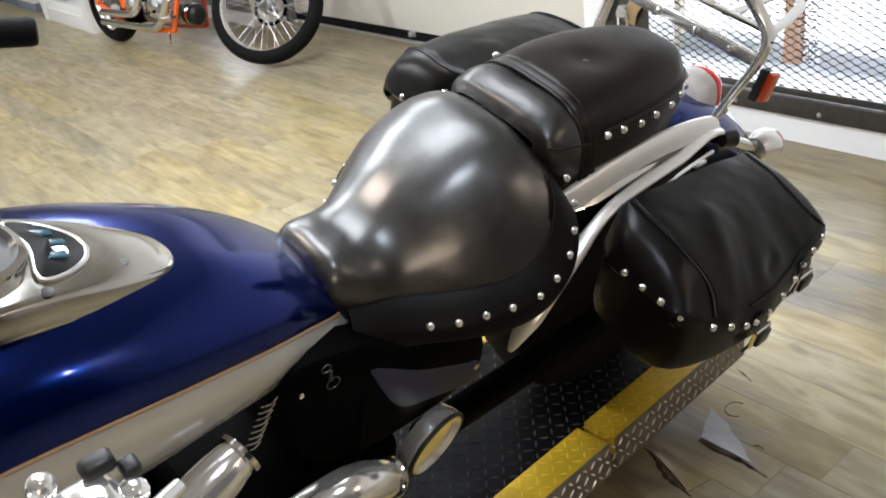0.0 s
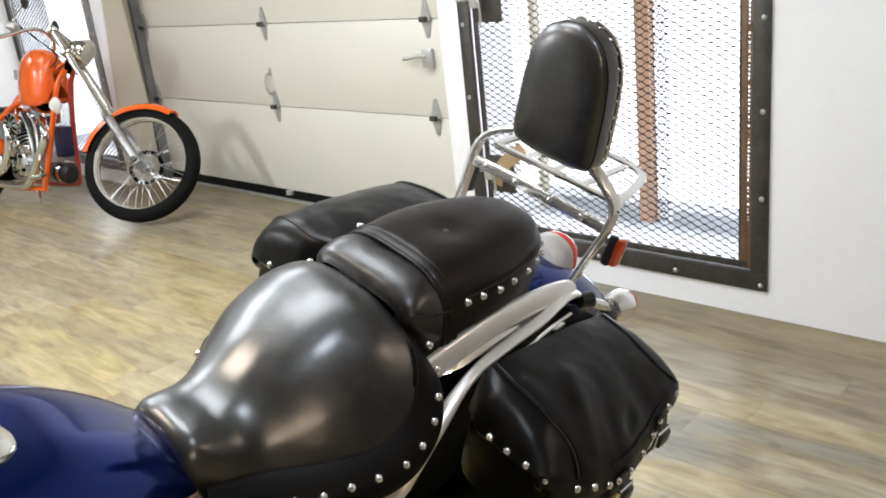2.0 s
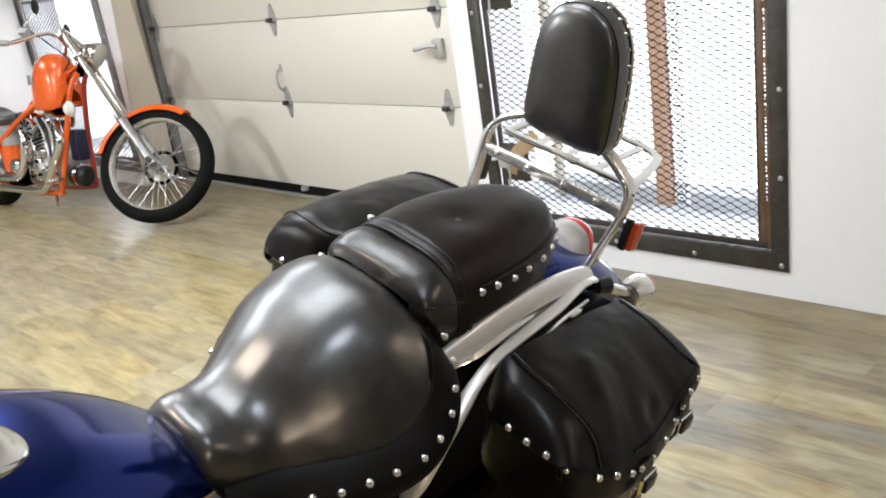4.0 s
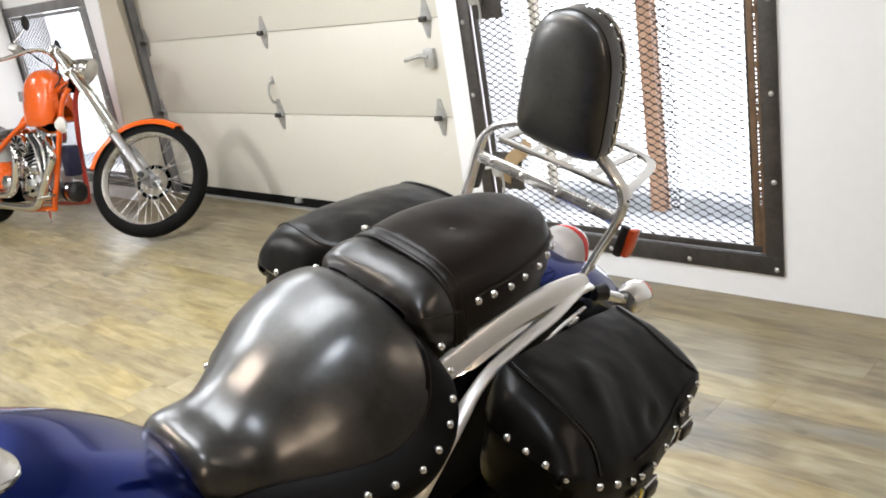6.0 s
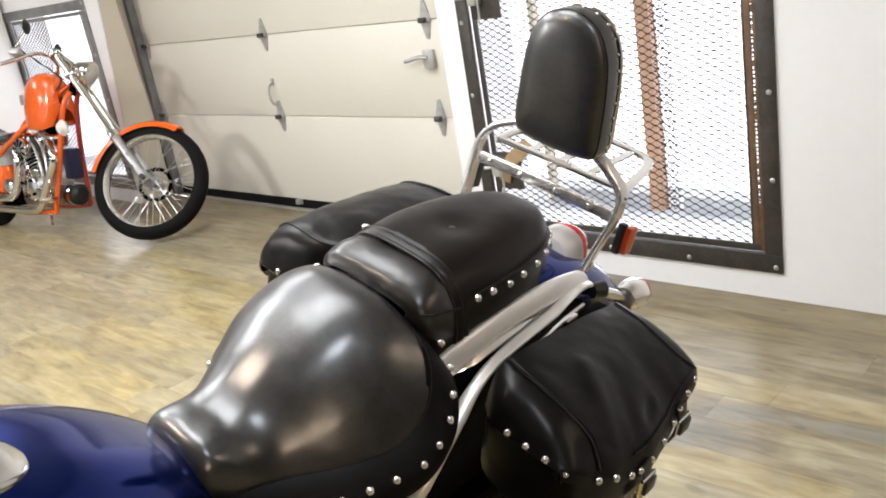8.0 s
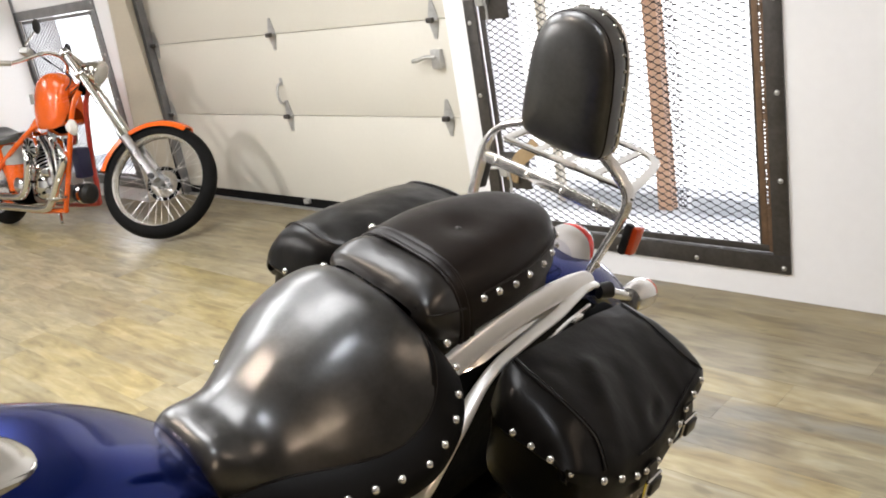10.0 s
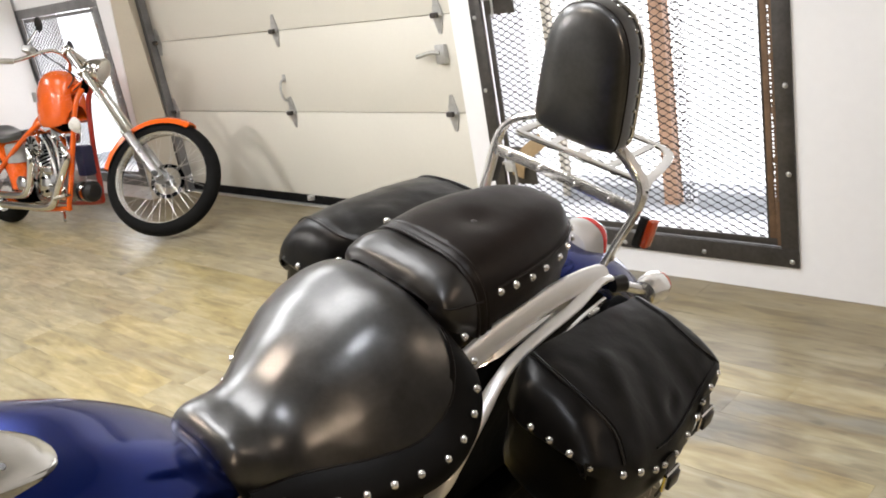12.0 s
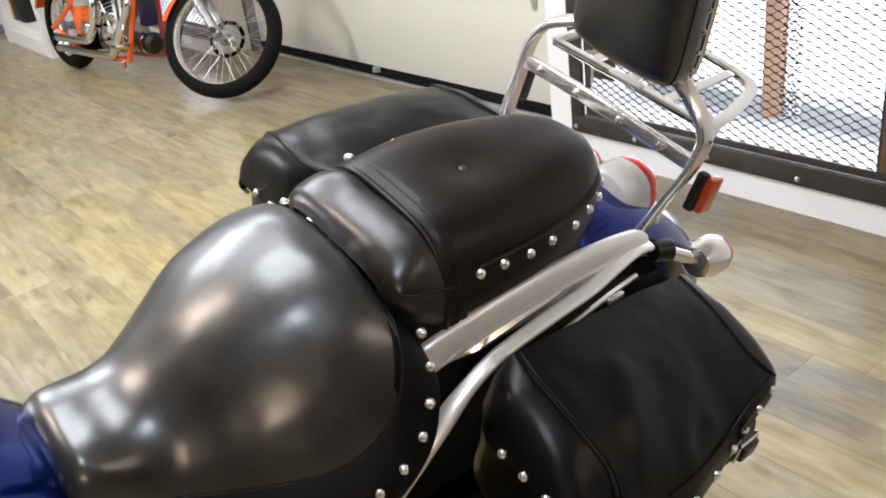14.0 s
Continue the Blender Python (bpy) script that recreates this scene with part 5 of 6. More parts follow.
TANK_C = [(-0.24, 0.90), (-0.16, 0.935), (-0.05, 0.948), (0.10, 0.935), (0.22, 0.902), (0.30, 0.872), (0.39, 0.834), (0.46, 0.793), (0.52, 0.745), (0.548, 0.712)]


def tank_point(x, v):
    """The tank's skin above its stripe; v from -1 (stand's side) to 1."""
    near, over, z0, z1 = along(PIN_W, x), along(FAR, x), along(PIN_Z, x), along(TANK_C, x) + 0.012
    y = (near if v < 0 else over) * math.sin(v * math.pi / 2)
    drop = z0 - 0.012 if v > 0 else z0
    return Vector((x, y, drop + (z1 - drop) * max(0.0, 1 - abs(math.sin(v * math.pi / 2)) ** (2.5 if v < 0 else 3.8)) ** (0.56 if v < 0 else 0.5)))


xs = [-0.24 + 0.788 * 0.5 * (1 - math.cos(math.pi * k / 44)) for k in range(45)]
tank = part("fuel_tank", loft([[tank_point(x, -1 + 2 * k / 40) for k in range(41)] for x in xs], closed=False, caps=False), BLUE, bike, "glossy metallic blue fuel tank")
for sgn, table in ((-1, PIN_W), (1, FAR)):
    rings = []
    for k in range(31):
        x = -0.23 + 0.776 * k / 30
        w, e = along(table, x), along(PIN_Z, x) - (0.012 if sgn > 0 else 0)
        deep = 0.035 + 0.165 * max(0.0, 1 - ((x + 0.23) / 0.776)) ** 0.75
        rings.append([(x, sgn * (w - 0.001), e + 0.003), (x, sgn * (w + 0.008), e - 0.012), (x, sgn * (w + 0.016), e - deep * 0.35), (x, sgn * (w + 0.012), e - deep * 0.7), (x, sgn * (w - 0.01), e - deep), (x, sgn * (w - 0.06), e - deep - 0.005)])
    part("tank_panel", loft(rings, closed=False, caps=False), SILVER, tank, "silver lower tank panel")
    part("pinstripe", tube([(x, sgn * (along(table, x) + 0.001), along(PIN_Z, x) + 0.002 - (0.012 if sgn > 0 else 0)) for x in [-0.22 + 0.765 * k / 24 for k in range(25)]], 0.0023, n=6, smooth=1), GOLD, tank, "gold pinstripe")
# dash console on the tank
CON_W = [(-0.22, 0.07), (-0.12, 0.100), (0.0, 0.108), (0.10, 0.100), (0.155, 0.090), (0.22, 0.078), (0.285, 0.056), (0.310, 0.039), (0.326, 0.020), (0.332, 0.006)]
CON_C = [(-0.22, 0.985), (-0.1, 1.005), (0.0, 1.000), (0.10, 0.978), (0.163, 0.957), (0.222, 0.931), (0.28, 0.902), (0.312, 0.884), (0.332, 0.864)]
rings = []
for k in range(61):
    x = -0.22 + 0.552 * math.sin(math.pi / 2 * k / 60)
    w, z = along(CON_W, x), along(CON_C, x)
    deep = 0.028 * min(1.0, (0.336 - x) / 0.05) + 0.003
    half = [(0.0, z), (0.3 * w, z - 0.0005), (0.6 * w, z - 0.002), (0.80 * w, z - 0.0045), (0.875 * w, z - 0.0075), (0.905 * w, z - 0.011), (0.955 * w, z - 0.7 * deep - 0.006), (0.985 * w, z - deep - 0.004), (w, z - deep - 0.0065), (0.995 * w, z - deep - 0.010), (0.93 * w, z - deep - 0.03)]
    rings.append([(x, -y, h) for y, h in reversed(half)] + [(x, y, h) for y, h in half[1:]])
con = part("dash_console", loft(rings, closed=False, caps=False), CONSOLE, bike, "worn chrome instrument console on the tank")
tilt = Vector((0.33, 0, 1)).normalized()
hub = Vector((0.094, 0, 0.974))
bez = part("speedometer", lathe([(0, 0.064), (0.014, 0.068), (0.022, 0.066), (0.024, 0.058), (0.014, 0.056)], hub, hub + tilt, 36), CHROME, con, "round speedometer with a chrome bezel")
part("dial", lathe([(0, 0.057), (0.003, 0.056), (0.005, 0.03), (0.006, 0.001)], hub + tilt * 0.012, hub + tilt, 36), GAUGE_FACE, bez, "dark grey dial")
base = spline([(0.158, -0.052, 0), (0.168, 0.0, 0), (0.158, 0.052, 0), (0.186, 0.050, 0), (0.215, 0.026, 0), (0.224, 0, 0), (0.215, -0.026, 0), (0.186, -0.050, 0)], 4, True)
rings = []
for g, up in ((1.0, -0.006), (1.0, 0.005), (0.94, 0.008), (0.6, 0.0085), (0.2, 0.0085), (0.02, 0.0085)):
    rings.append([(0.19 + (p.x - 0.19) * g, p.y * g, along(CON_C, p.x) + up - abs(p.y) * 0.07) for p in base])
ind = part("indicator_panel", loft(rings), PANEL_BLACK, con, "black indicator panel with a chrome edge")
part("panel_edge", tube([Vector((p.x, p.y, along(CON_C, p.x) + 0.005 - abs(p.y) * 0.07)) for p in base], 0.0035, n=6, smooth=1, closed=True), CHROME_DULL, ind)
for x, y in ((0.184, 0.022), (0.190, 0.0), (0.184, -0.022)):
    part("indicator", box_bm(0.028, 0.012, 0.003, (x + 0.002, y, along(CON_C, x) + 0.0092 - abs(y) * 0.07), 0.001, turn=pose(0, 0, 0, 0, 23, 0)), GLASS_DARK, ind, "dark indicator window")
for x, y in ((0.252, -0.030), (0.158, -0.072)):
    part("console_screw", lathe([(0, 0.007), (0.002, 0.007), (0.003, 0.002)], (x, y, along(CON_C, x) - 0.004), (x, y - 0.005, 1.0), 10), BLACK, con)

# frame, engine and lower parts
part("frame_cover", box_bm(0.42, 0.20, 0.22, (0.74, 0, 0.575), 0.03), BLACK_METAL, bike, "black frame and battery cover")
part("seat_base", box_bm(0.36, 0.20, 0.08, (1.07, 0, 0.768), 0.02), BLACK, bike)
part("swing_arm", box_bm(0.70, 0.05, 0.06, (1.0, -0.13, 0.33), 0.015), BLACK_METAL, bike)
part("swing_arm", box_bm(0.70, 0.05, 0.06, (1.0, 0.13, 0.33), 0.015), BLACK_METAL, bike)
bm = box_bm(0.52, 0.30, 0.26, (0.36, 0, 0.27), 0.05, seg=3)
engine = part("engine", bm, BLACK_METAL, bike, "black V-twin engine with finned cylinders")
for cx, tilt_deg in ((0.24, -20), (0.46, 20)):
    for k in range(9):
        bm = box_bm(0.17, 0.25, 0.007, (0, 0, 0.16 + k * 0.021), 0.003)
        part("fin", bm, BLACK_METAL, engine, at=Matrix.Translation((cx, 0, 0.26)) @ pose(0, 0, 0, 0, tilt_deg, 0))
    part("rocker_cover", box_bm(0.16, 0.24, 0.05, (0, 0, 0.375), 0.02, seg=3), CHROME, engine, "chrome rocker cover", at=Matrix.Translation((cx, 0, 0.26)) @ pose(0, 0, 0, 0, tilt_deg, 0))
    part("pushrod_tube", tube([(cx + 0.02, -0.16, 0.34), (cx + 0.03 + tilt_deg * 0.001, -0.155, 0.60)], 0.012, n=10, smooth=1), BLACK_METAL, engine)
bm = lathe([(0, 0.060), (0.02, 0.066), (0.030, 0.066), (0.036, 0.060), (0.028, 0.052), (0.024, 0.001)], (0.632, -0.165, 0.412), (0.648, -0.265, 0.402), 30)
cover = part("clutch_cover", bm, CHROME_LIT, engine, "round polished cover")
part("cover_ring", lathe([(0.031, 0.0665), (0.033, 0.0675), (0.036, 0.066), (0.037, 0.062)], (0.632, -0.165, 0.412), (0.648, -0.265, 0.402), 30, caps=False), BLACK, cover, "black ring round the cover")


def side_plate(points, y, thick, bulge):
    """A panel on the stand's side cut to points (x, z), its face rounded off."""
    ring = spline([(x, 0, z) for x, z in points], 4, True)
    cx, cz = sum(p.x for p in ring) / len(ring), sum(p.z for p in ring) / len(ring)
    rows = []
    for g, d in ((1.0, thick), (1.0, 0.0), (0.94, -bulge * 0.6), (0.8, -bulge), (0.4, -bulge * 1.15)):
        rows.append([(cx + (p.x - cx) * g, y + d, cz + (p.z - cz) * g) for p in ring])
    return loft(rows)


part("battery_cover", side_plate(((0.385, 0.715), (0.50, 0.705), (0.62, 0.64), (0.74, 0.60), (0.76, 0.47), (0.60, 0.44), (0.45, 0.47), (0.385, 0.58)), -0.150, 0.05, 0.012), BLACK_METAL, bike, "black cover beside the battery")
# Tank blue toned down to navy, so shade is in the cover's colour.
part("side_cover", side_plate(((0.505, 0.668), (0.60, 0.603), (0.70, 0.540), (0.752, 0.505), (0.752, 0.458), (0.66, 0.482), (0.575, 0.512), (0.530, 0.585)), -0.160, 0.02, 0.004), NAVY, bike, "blue side cover under the seat, toned down as shaded")
for pts, r in (([(0.06, -0.200, 0.600), (0.14, -0.212, 0.640), (0.22, -0.212, 0.676), (0.285, -0.200, 0.695)], 0.033),
               ([(0.30, -0.19, 0.43), (0.38, -0.215, 0.485), (0.45, -0.225, 0.495), (0.53, -0.21, 0.425)], 0.036)):
    part("air_duct", tube(pts, r, n=20, scale=lambda t: 1 - 0.25 * abs(2 * t - 1) ** 3), CHROME_LIT, engine, "bright chrome duct")
part("duct_clamp", lathe([(0, 0.026), (0.003, 0.031), (0.010, 0.031), (0.013, 0.024)], (0.283, -0.200, 0.694), (0.33, -0.19, 0.705), 20), CHROME, engine, "chrome hose clamp")
part("duct_clamp", lathe([(0, 0.030), (0.004, 0.036), (0.012, 0.036), (0.016, 0.028)], (0.515, -0.213, 0.440), (0.55, -0.205, 0.40), 20), CHROME, engine, "chrome hose clamp")
for k in range(8):
    x, z = 0.348 - 0.0045 * k, 0.690 - 0.0105 * k
    part("fin_edge", tube([(x, -0.150, z), (x + 0.014, -0.153, z - 0.001), (x + 0.026, -0.150, z + 0.003)], 0.0010, n=5, smooth=2), CHROME_DULL, engine, "bare edge of a cylinder fin")
part("cover_screw", lathe([(0, 0.005), (0.003, 0.004), (0.004, 0.001)], (0.40, -0.166, 0.69), (0.40, -0.2, 0.69), 8), CHROME, bike)
part("cover_screw", lathe([(0, 0.007), (0.004, 0.006), (0.005, 0.001)], (0.745, -0.16, 0.50), (0.745, -0.2, 0.50), 8), CHROME, bike)
part("footboard", box_bm(0.32, 0.10, 0.02, (0.22, -0.30, 0.30), 0.008), BLACK, bike, "black rubber footboard")
part("side_stand", tube([(0.40, -0.12, 0.20), (0.42, -0.25, 0.09), (0.44, -0.36, -0.115)], 0.014, n=10), CHROME, bike, "chrome side stand")
for x, z, r in ((0.443, 0.700, 0.0105), (0.432, 0.737, 0.0070)):
    part("key_ring", tube([(x + r * math.cos(a), -0.180, z + r * math.sin(a)) for a in (math.pi * k / 5 for k in range(10))], 0.0010, n=5, smooth=2, closed=True), STEEL, bike, "small steel key ring")
part("key", box_bm(0.005, 0.002, 0.022, (0.439, -0.180, 0.718), 0.0009), STEEL, bike, "small key on a ring")
# front end
wheel = part("front_wheel", lathe([(-0.065, 0.24), (-0.065, 0.30), (-0.04, 0.322), (0, 0.33), (0.04, 0.322), (0.065, 0.30), (0.065, 0.24)], (-0.78, 0, 0.33), (-0.78, 1, 0.33), 40), RUBBER, bike, "black front tyre")
part("rim", lathe([(-0.05, 0.235), (-0.055, 0.245), (0.055, 0.245), (0.05, 0.235), (0.02, 0.05), (-0.02, 0.05)], (-0.78, 0, 0.33), (-0.78, 1, 0.33), 36), CHROME_DULL, wheel)
for sgn in (-1, 1):
    part("fork_leg", tube([(-0.78, sgn * 0.10, 0.33), (-0.30, sgn * 0.10, 1.0)], 0.026, n=12, smooth=1), CHROME, bike, "chrome fork leg")
part("headlamp", lathe([(0, 0.03), (0.05, 0.08), (0.11, 0.10), (0.13, 0.095), (0.135, 0.001)], (-0.42, 0, 0.92), (-0.6, 0, 0.92), 24), CHROME, bike, "round chrome headlamp")
part("handlebar", tube([(0.20, 0.40, 1.015), (0.02, 0.425, 1.06), (-0.16, 0.36, 1.085), (-0.26, 0.14, 1.07), (-0.27, 0, 1.06), (-0.26, -0.14, 1.07), (-0.16, -0.36, 1.11), (-0.02, -0.43, 1.115), (0.06, -0.435, 1.105)], 0.014, n=12), CHROME, bike, "chrome handlebar")
part("grip", lathe([(0, 0.017), (0.004, 0.020), (0.13, 0.020), (0.138, 0.018), (0.14, 0.012)], (0.20, 0.402, 1.015), (0.34, 0.352, 1.006), 18), RUBBER, bike, "black rubber handlebar grip")
ctl = part("clutch_control", rumple(box_bm(0.075, 0.045, 0.045, (0.0, -0.432, 1.118), 0.018, seg=4), 0.003, 60), CHROME_LIT, bike, "chrome clutch perch and lever")
part("lever", tube([(-0.02, -0.46, 1.125), (0.03, -0.482, 1.125), (0.085, -0.472, 1.115), (0.125, -0.452, 1.10)], 0.0085, n=10, scale=lambda t: 1.2 - 0.5 * t), CHROME_LIT, ctl)
part("switch_pod", rumple(box_bm(0.055, 0.05, 0.05, (0.068, -0.436, 1.093), 0.018, seg=4), 0.002, 70), CHROME_LIT, ctl)
part("switch", box_bm(0.024, 0.016, 0.014, (0.086, -0.418, 1.121), 0.005, seg=3), BLACK, ctl, "black switch")
part("switch", box_bm(0.014, 0.016, 0.012, (0.104, -0.426, 1.112), 0.004, seg=3), BLACK, ctl, "black switch")
for x, y, z, r in ((0.02, -0.44, 1.139, 0.009), (-0.025, -0.425, 1.140, 0.008), (0.05, -0.412, 1.118, 0.010), (0.075, -0.455, 1.113, 0.009), (0.098, -0.440, 1.100, 0.011)):
    part("perch_bolt", lathe([(0, r), (0.008, r), (0.012, r * 0.7), (0.014, 0.001)], (x, y, z), (x, y - 0.1, z + 0.3), 12), CHROME_LIT, ctl)

# ---- the orange chopper ----
chop = thing("chopper", pose(2.56, 6.17, 0, 0, 7, 8.5), "orange chopper motorcycle with a spoked front wheel and chrome exhausts", "motorcycle")
WR = 0.388


def wheel_parts(parent, at, r, tyre_r, name, spokes):
    """A wire wheel: axle along x, centre at the origin of at."""
    prof = []
    for k in range(13):
        a = math.pi * (k / 12 - 0.5) * 1.25
        prof.append((tyre_r * math.sin(a) * 0.95, r - tyre_r + tyre_r * math.cos(a)))
    tyre = part(name, lathe(prof, (0, 0, 0), (1, 0, 0), 56, caps=False), RUBBER, parent, "black treaded tyre", at)
    rim_r = r - tyre_r * 1.30
    rim = lathe([(-0.038, rim_r + 0.014), (-0.040, rim_r + 0.004), (-0.034, rim_r - 0.006), (-0.018, rim_r - 0.018), (0.018, rim_r - 0.018), (0.034, rim_r - 0.006), (0.040, rim_r + 0.004), (0.038, rim_r + 0.014)], (0, 0, 0), (1, 0, 0), 48, caps=False)
    part("rim", rim, CHROME_LIT, tyre, "polished chrome rim")
    hub = lathe([(-0.06, 0.012), (-0.058, 0.03), (-0.045, 0.05), (-0.035, 0.03), (0.035, 0.03), (0.045, 0.05), (0.058, 0.03), (0.06, 0.012)], (0, 0, 0), (1, 0, 0), 20)
    part("hub", hub, STEEL_GREY, tyre)
    for k in range(spokes):
        a = 2 * math.pi * k / spokes
        b = a + (0.75 if (k // 2) % 2 else -0.75)
        s = -0.042 if k % 2 else 0.042
        bm = tube([(s, 0.045 * math.cos(b), 0.045 * math.sin(b)), (s * 0.15, (rim_r - 0.01) * math.cos(a), (rim_r - 0.01) * math.sin(a))], 0.0014, n=5, smooth=1)
        part("spoke", bm, CHROME_DULL, tyre)
    return tyre


STEER = Matrix.Translation((0.0, -0.93, 0.378)) @ Matrix.Rotation(radians(38), 4, Vector((0, 0.66, 0.75)))
fw = wheel_parts(chop, STEER, WR, 0.057, "front_tyre", 40)
disc = lathe([(0.062, 0.092), (0.062, 0.118), (0.066, 0.118), (0.066, 0.092)], (0, 0, 0), (1, 0, 0), 32, caps=False)
part("brake_disc", disc, BLACK_METAL, fw, "dark steel brake disc")
rw = wheel_parts(chop, Matrix.Translation((0.0, 1.10, 0.325)), 0.325, 0.075, "rear_tyre", 40)
# steered front end: built in the wheel's turned frame
top_y, top_z = 0.76, 0.86
for x in (-0.10, 0.10):
    part("fork_slider", tube([(x, -0.02, -0.02), (x, 0.25, 0.283)], 0.030, n=14, smooth=1), ALUMINIUM, chop, "polished fork slider", STEER)
    part("fork_tube", tube([(x, 0.23, 0.26), (x, top_y, top_z)], 0.021, n=12, smooth=1), CHROME, chop, "long chrome fork tube", STEER)
    part("fork_collar", lathe([(0, 0.034), (0.05, 0.034)], (x, 0.235, 0.266), (x, 0.27, 0.306), 14), CHROME, chop, "", STEER)
part("axle_nut", lathe([(0, 0.02), (0.02, 0.02)], (-0.15, 0, 0), (-0.1, 0, 0), 10), BLACK, chop, "", STEER)
for t in (0.80, 0.97):
    part("triple_clamp", box_bm(0.27, 0.07, 0.035, (0, top_y * t, top_z * t), 0.01, turn=pose(0, 0, 0, -45, 0, 0)), CHROME, chop, "", STEER)
part("headlight", lathe([(0, 0.02), (0.03, 0.055), (0.09, 0.078), (0.13, 0.084), (0.14, 0.08)], (0, 0.65, 0.775), (0, 0.50, 0.735), 24), CHROME, chop, "chrome headlight shell", STEER)
part("headlight_lens", lathe([(0, 0.076), (0.008, 0.06), (0.012, 0.001)], (0, 0.518, 0.739), (0, 0.36, 0.699), 24), CHROME_DULL, chop, "clear headlight lens", STEER)
part("handlebar", tube([(-0.42, 1.07, 0.63), (-0.30, 0.98, 0.68), (-0.12, 0.84, 0.83), (0.12, 0.84, 0.83), (0.30, 0.98, 0.68), (0.42, 1.07, 0.63)], 0.013, n=10), CHROME, chop, "chrome handlebar", STEER)
for x in (-1, 1):
    part("grip", tube([(x * 0.30, 0.98, 0.68), (x * 0.42, 1.07, 0.63)], 0.019, n=10, smooth=1), CHROME_DULL, chop, "ribbed chrome grip", STEER)
    part("brake_reservoir", box_bm(0.09, 0.07, 0.045, (x * 0.22, 0.93, 0.79), 0.012), GALV, chop, "", STEER)
    part("mirror_stem", tube([(x * 0.24, 0.94, 0.83), (x * 0.22, 0.91, 0.92), (x * 0.20, 0.905, 0.97)], 0.006, n=8), CHROME, chop, "", STEER)
    part("mirror", lathe([(0, 0.02), (0.015, 0.05), (0.02, 0.048), (0.021, 0.001)], (x * 0.20, 0.89, 0.985), (x * 0.20, 0.97, 0.975), 16), BLACK, chop, "small round mirror", STEER)
    part("cable", tube([(x * 0.22, 0.93, 0.82), (x * 0.16, 0.82, 0.76), (x * 0.06, 0.70, 0.68), (x * 0.03, 0.74, 0.60)], 0.005, n=6), BLACK, chop, "", STEER)
# front fender hugging the tyre
rings = []
for k in range(17):
    a = radians(38 + 108 * k / 16)
    rr = WR + 0.018
    c, s = math.cos(a), math.sin(a)
    rings.append([(x, (rr + d) * -c, (rr + d) * s) for x, d in ((-0.068, -0.045), (-0.06, -0.012), (-0.03, 0.006), (0.03, 0.006), (0.06, -0.012), (0.068, -0.045), (0.055, -0.02), (0.0, -0.004), (-0.055, -0.02))])
part("front_fender", loft(rings), ORANGE, chop, "narrow orange front fender", STEER @ Matrix.Rotation(radians(-28), 4, "X"))
# frame tubes
neck = Vector((0.0, -0.28, 1.08))
for x in (-0.12, 0.12):
    low = [(x, 0.03, 0.215), (x, 0.10, 0.17)] if x < 0 else [(x, -0.01, 0.24), (x, 0.06, 0.17)]
    mid = [(x * 0.7, -0.216, 0.888), (x, -0.144, 0.607)] if x < 0 else [(x * 0.5, -0.15, 0.88), (x, -0.015, 0.529)]
    part("down_tube", tube([(x * 0.3, -0.26, 1.0)] + mid + low + [(x, 0.65, 0.17), (x, 1.10, 0.325)], 0.019, n=10), RED_FRAME if x > 0 else ORANGE, chop, "painted frame tube")
    part("upper_tube", tube([(x * 0.5, 0.20, 0.80), (x * 0.83, 0.30, 0.765), (x, 0.60, 0.61), (x * 1.08, 0.95, 0.405), (x * 1.1, 1.10, 0.325)], 0.019, n=10), ORANGE, chop, "orange rear frame tube")
part("backbone", tube([(0, -0.28, 1.05), (0, 0.0, 0.96), (0, 0.42, 0.80), (0, 0.60, 0.60), (0, 0.66, 0.30)], 0.022, n=10), ORANGE, chop, "orange frame backbone")
part("neck", lathe([(0, 0.026), (0.20, 0.026)], (0, -0.22, 0.98), (0, -0.33, 1.15), 16), BLACK_METAL, chop)
# tank
TW = [(-0.10, 0.03), (-0.09, 0.08), (-0.04, 0.12), (0.05, 0.14), (0.16, 0.135), (0.24, 0.105), (0.30, 0.06), (0.32, 0.02)]
TC = [(-0.10, 1.03), (-0.09, 1.07), (-0.04, 1.11), (0.05, 1.14), (0.16, 1.125), (0.24, 1.07), (0.30, 0.97), (0.32, 0.92)]
TE = [(-0.10, 0.92), (-0.08, 0.84), (-0.04, 0.80), (0.05, 0.785), (0.15, 0.785), (0.24, 0.79), (0.32, 0.84)]
m = dome(-0.10, 0.32, TW, TC, TE, 3.0, 0.5, 30, 28, 0.03, 0.02)
bmesh.ops.transform(m, matrix=Matrix(((0, 1, 0, 0), (1, 0, 0, 0), (0, 0, 1, 0), (0, 0, 0, 1))), verts=m.verts)
part("fuel_tank", m, ORANGE, chop, "glossy orange teardrop fuel tank")
part("tank_base", box_bm(0.20, 0.30, 0.03, (0, 0.11, 0.785), 0.01), ORANGE, chop)
part("tank_badge", box_bm(0.006, 0.05, 0.07, (-0.140, 0.17, 0.97), 0.002), GALV, chop, "small grey tank emblem")
# seat and rear fender
SW = [(0.62, 0.05), (0.68, 0.09), (0.78, 0.12), (0.88, 0.125), (0.96, 0.10), (0.99, 0.05)]
m = dome(0.62, 0.99, SW, [(0.62, 0.735), (0.76, 0.72), (0.88, 0.735), (0.96, 0.775), (0.99, 0.76)], [(0.62, 0.70), (0.78, 0.68), (0.99, 0.72)], 3, 0.5, 20, 20, 0.03)
bmesh.ops.transform(m, matrix=Matrix(((0, 1, 0, 0), (1, 0, 0, 0), (0, 0, 1, 0), (0, 0, 0, 1))), verts=m.verts)
part("solo_seat", m, LEATHER, chop, "black leather solo seat")
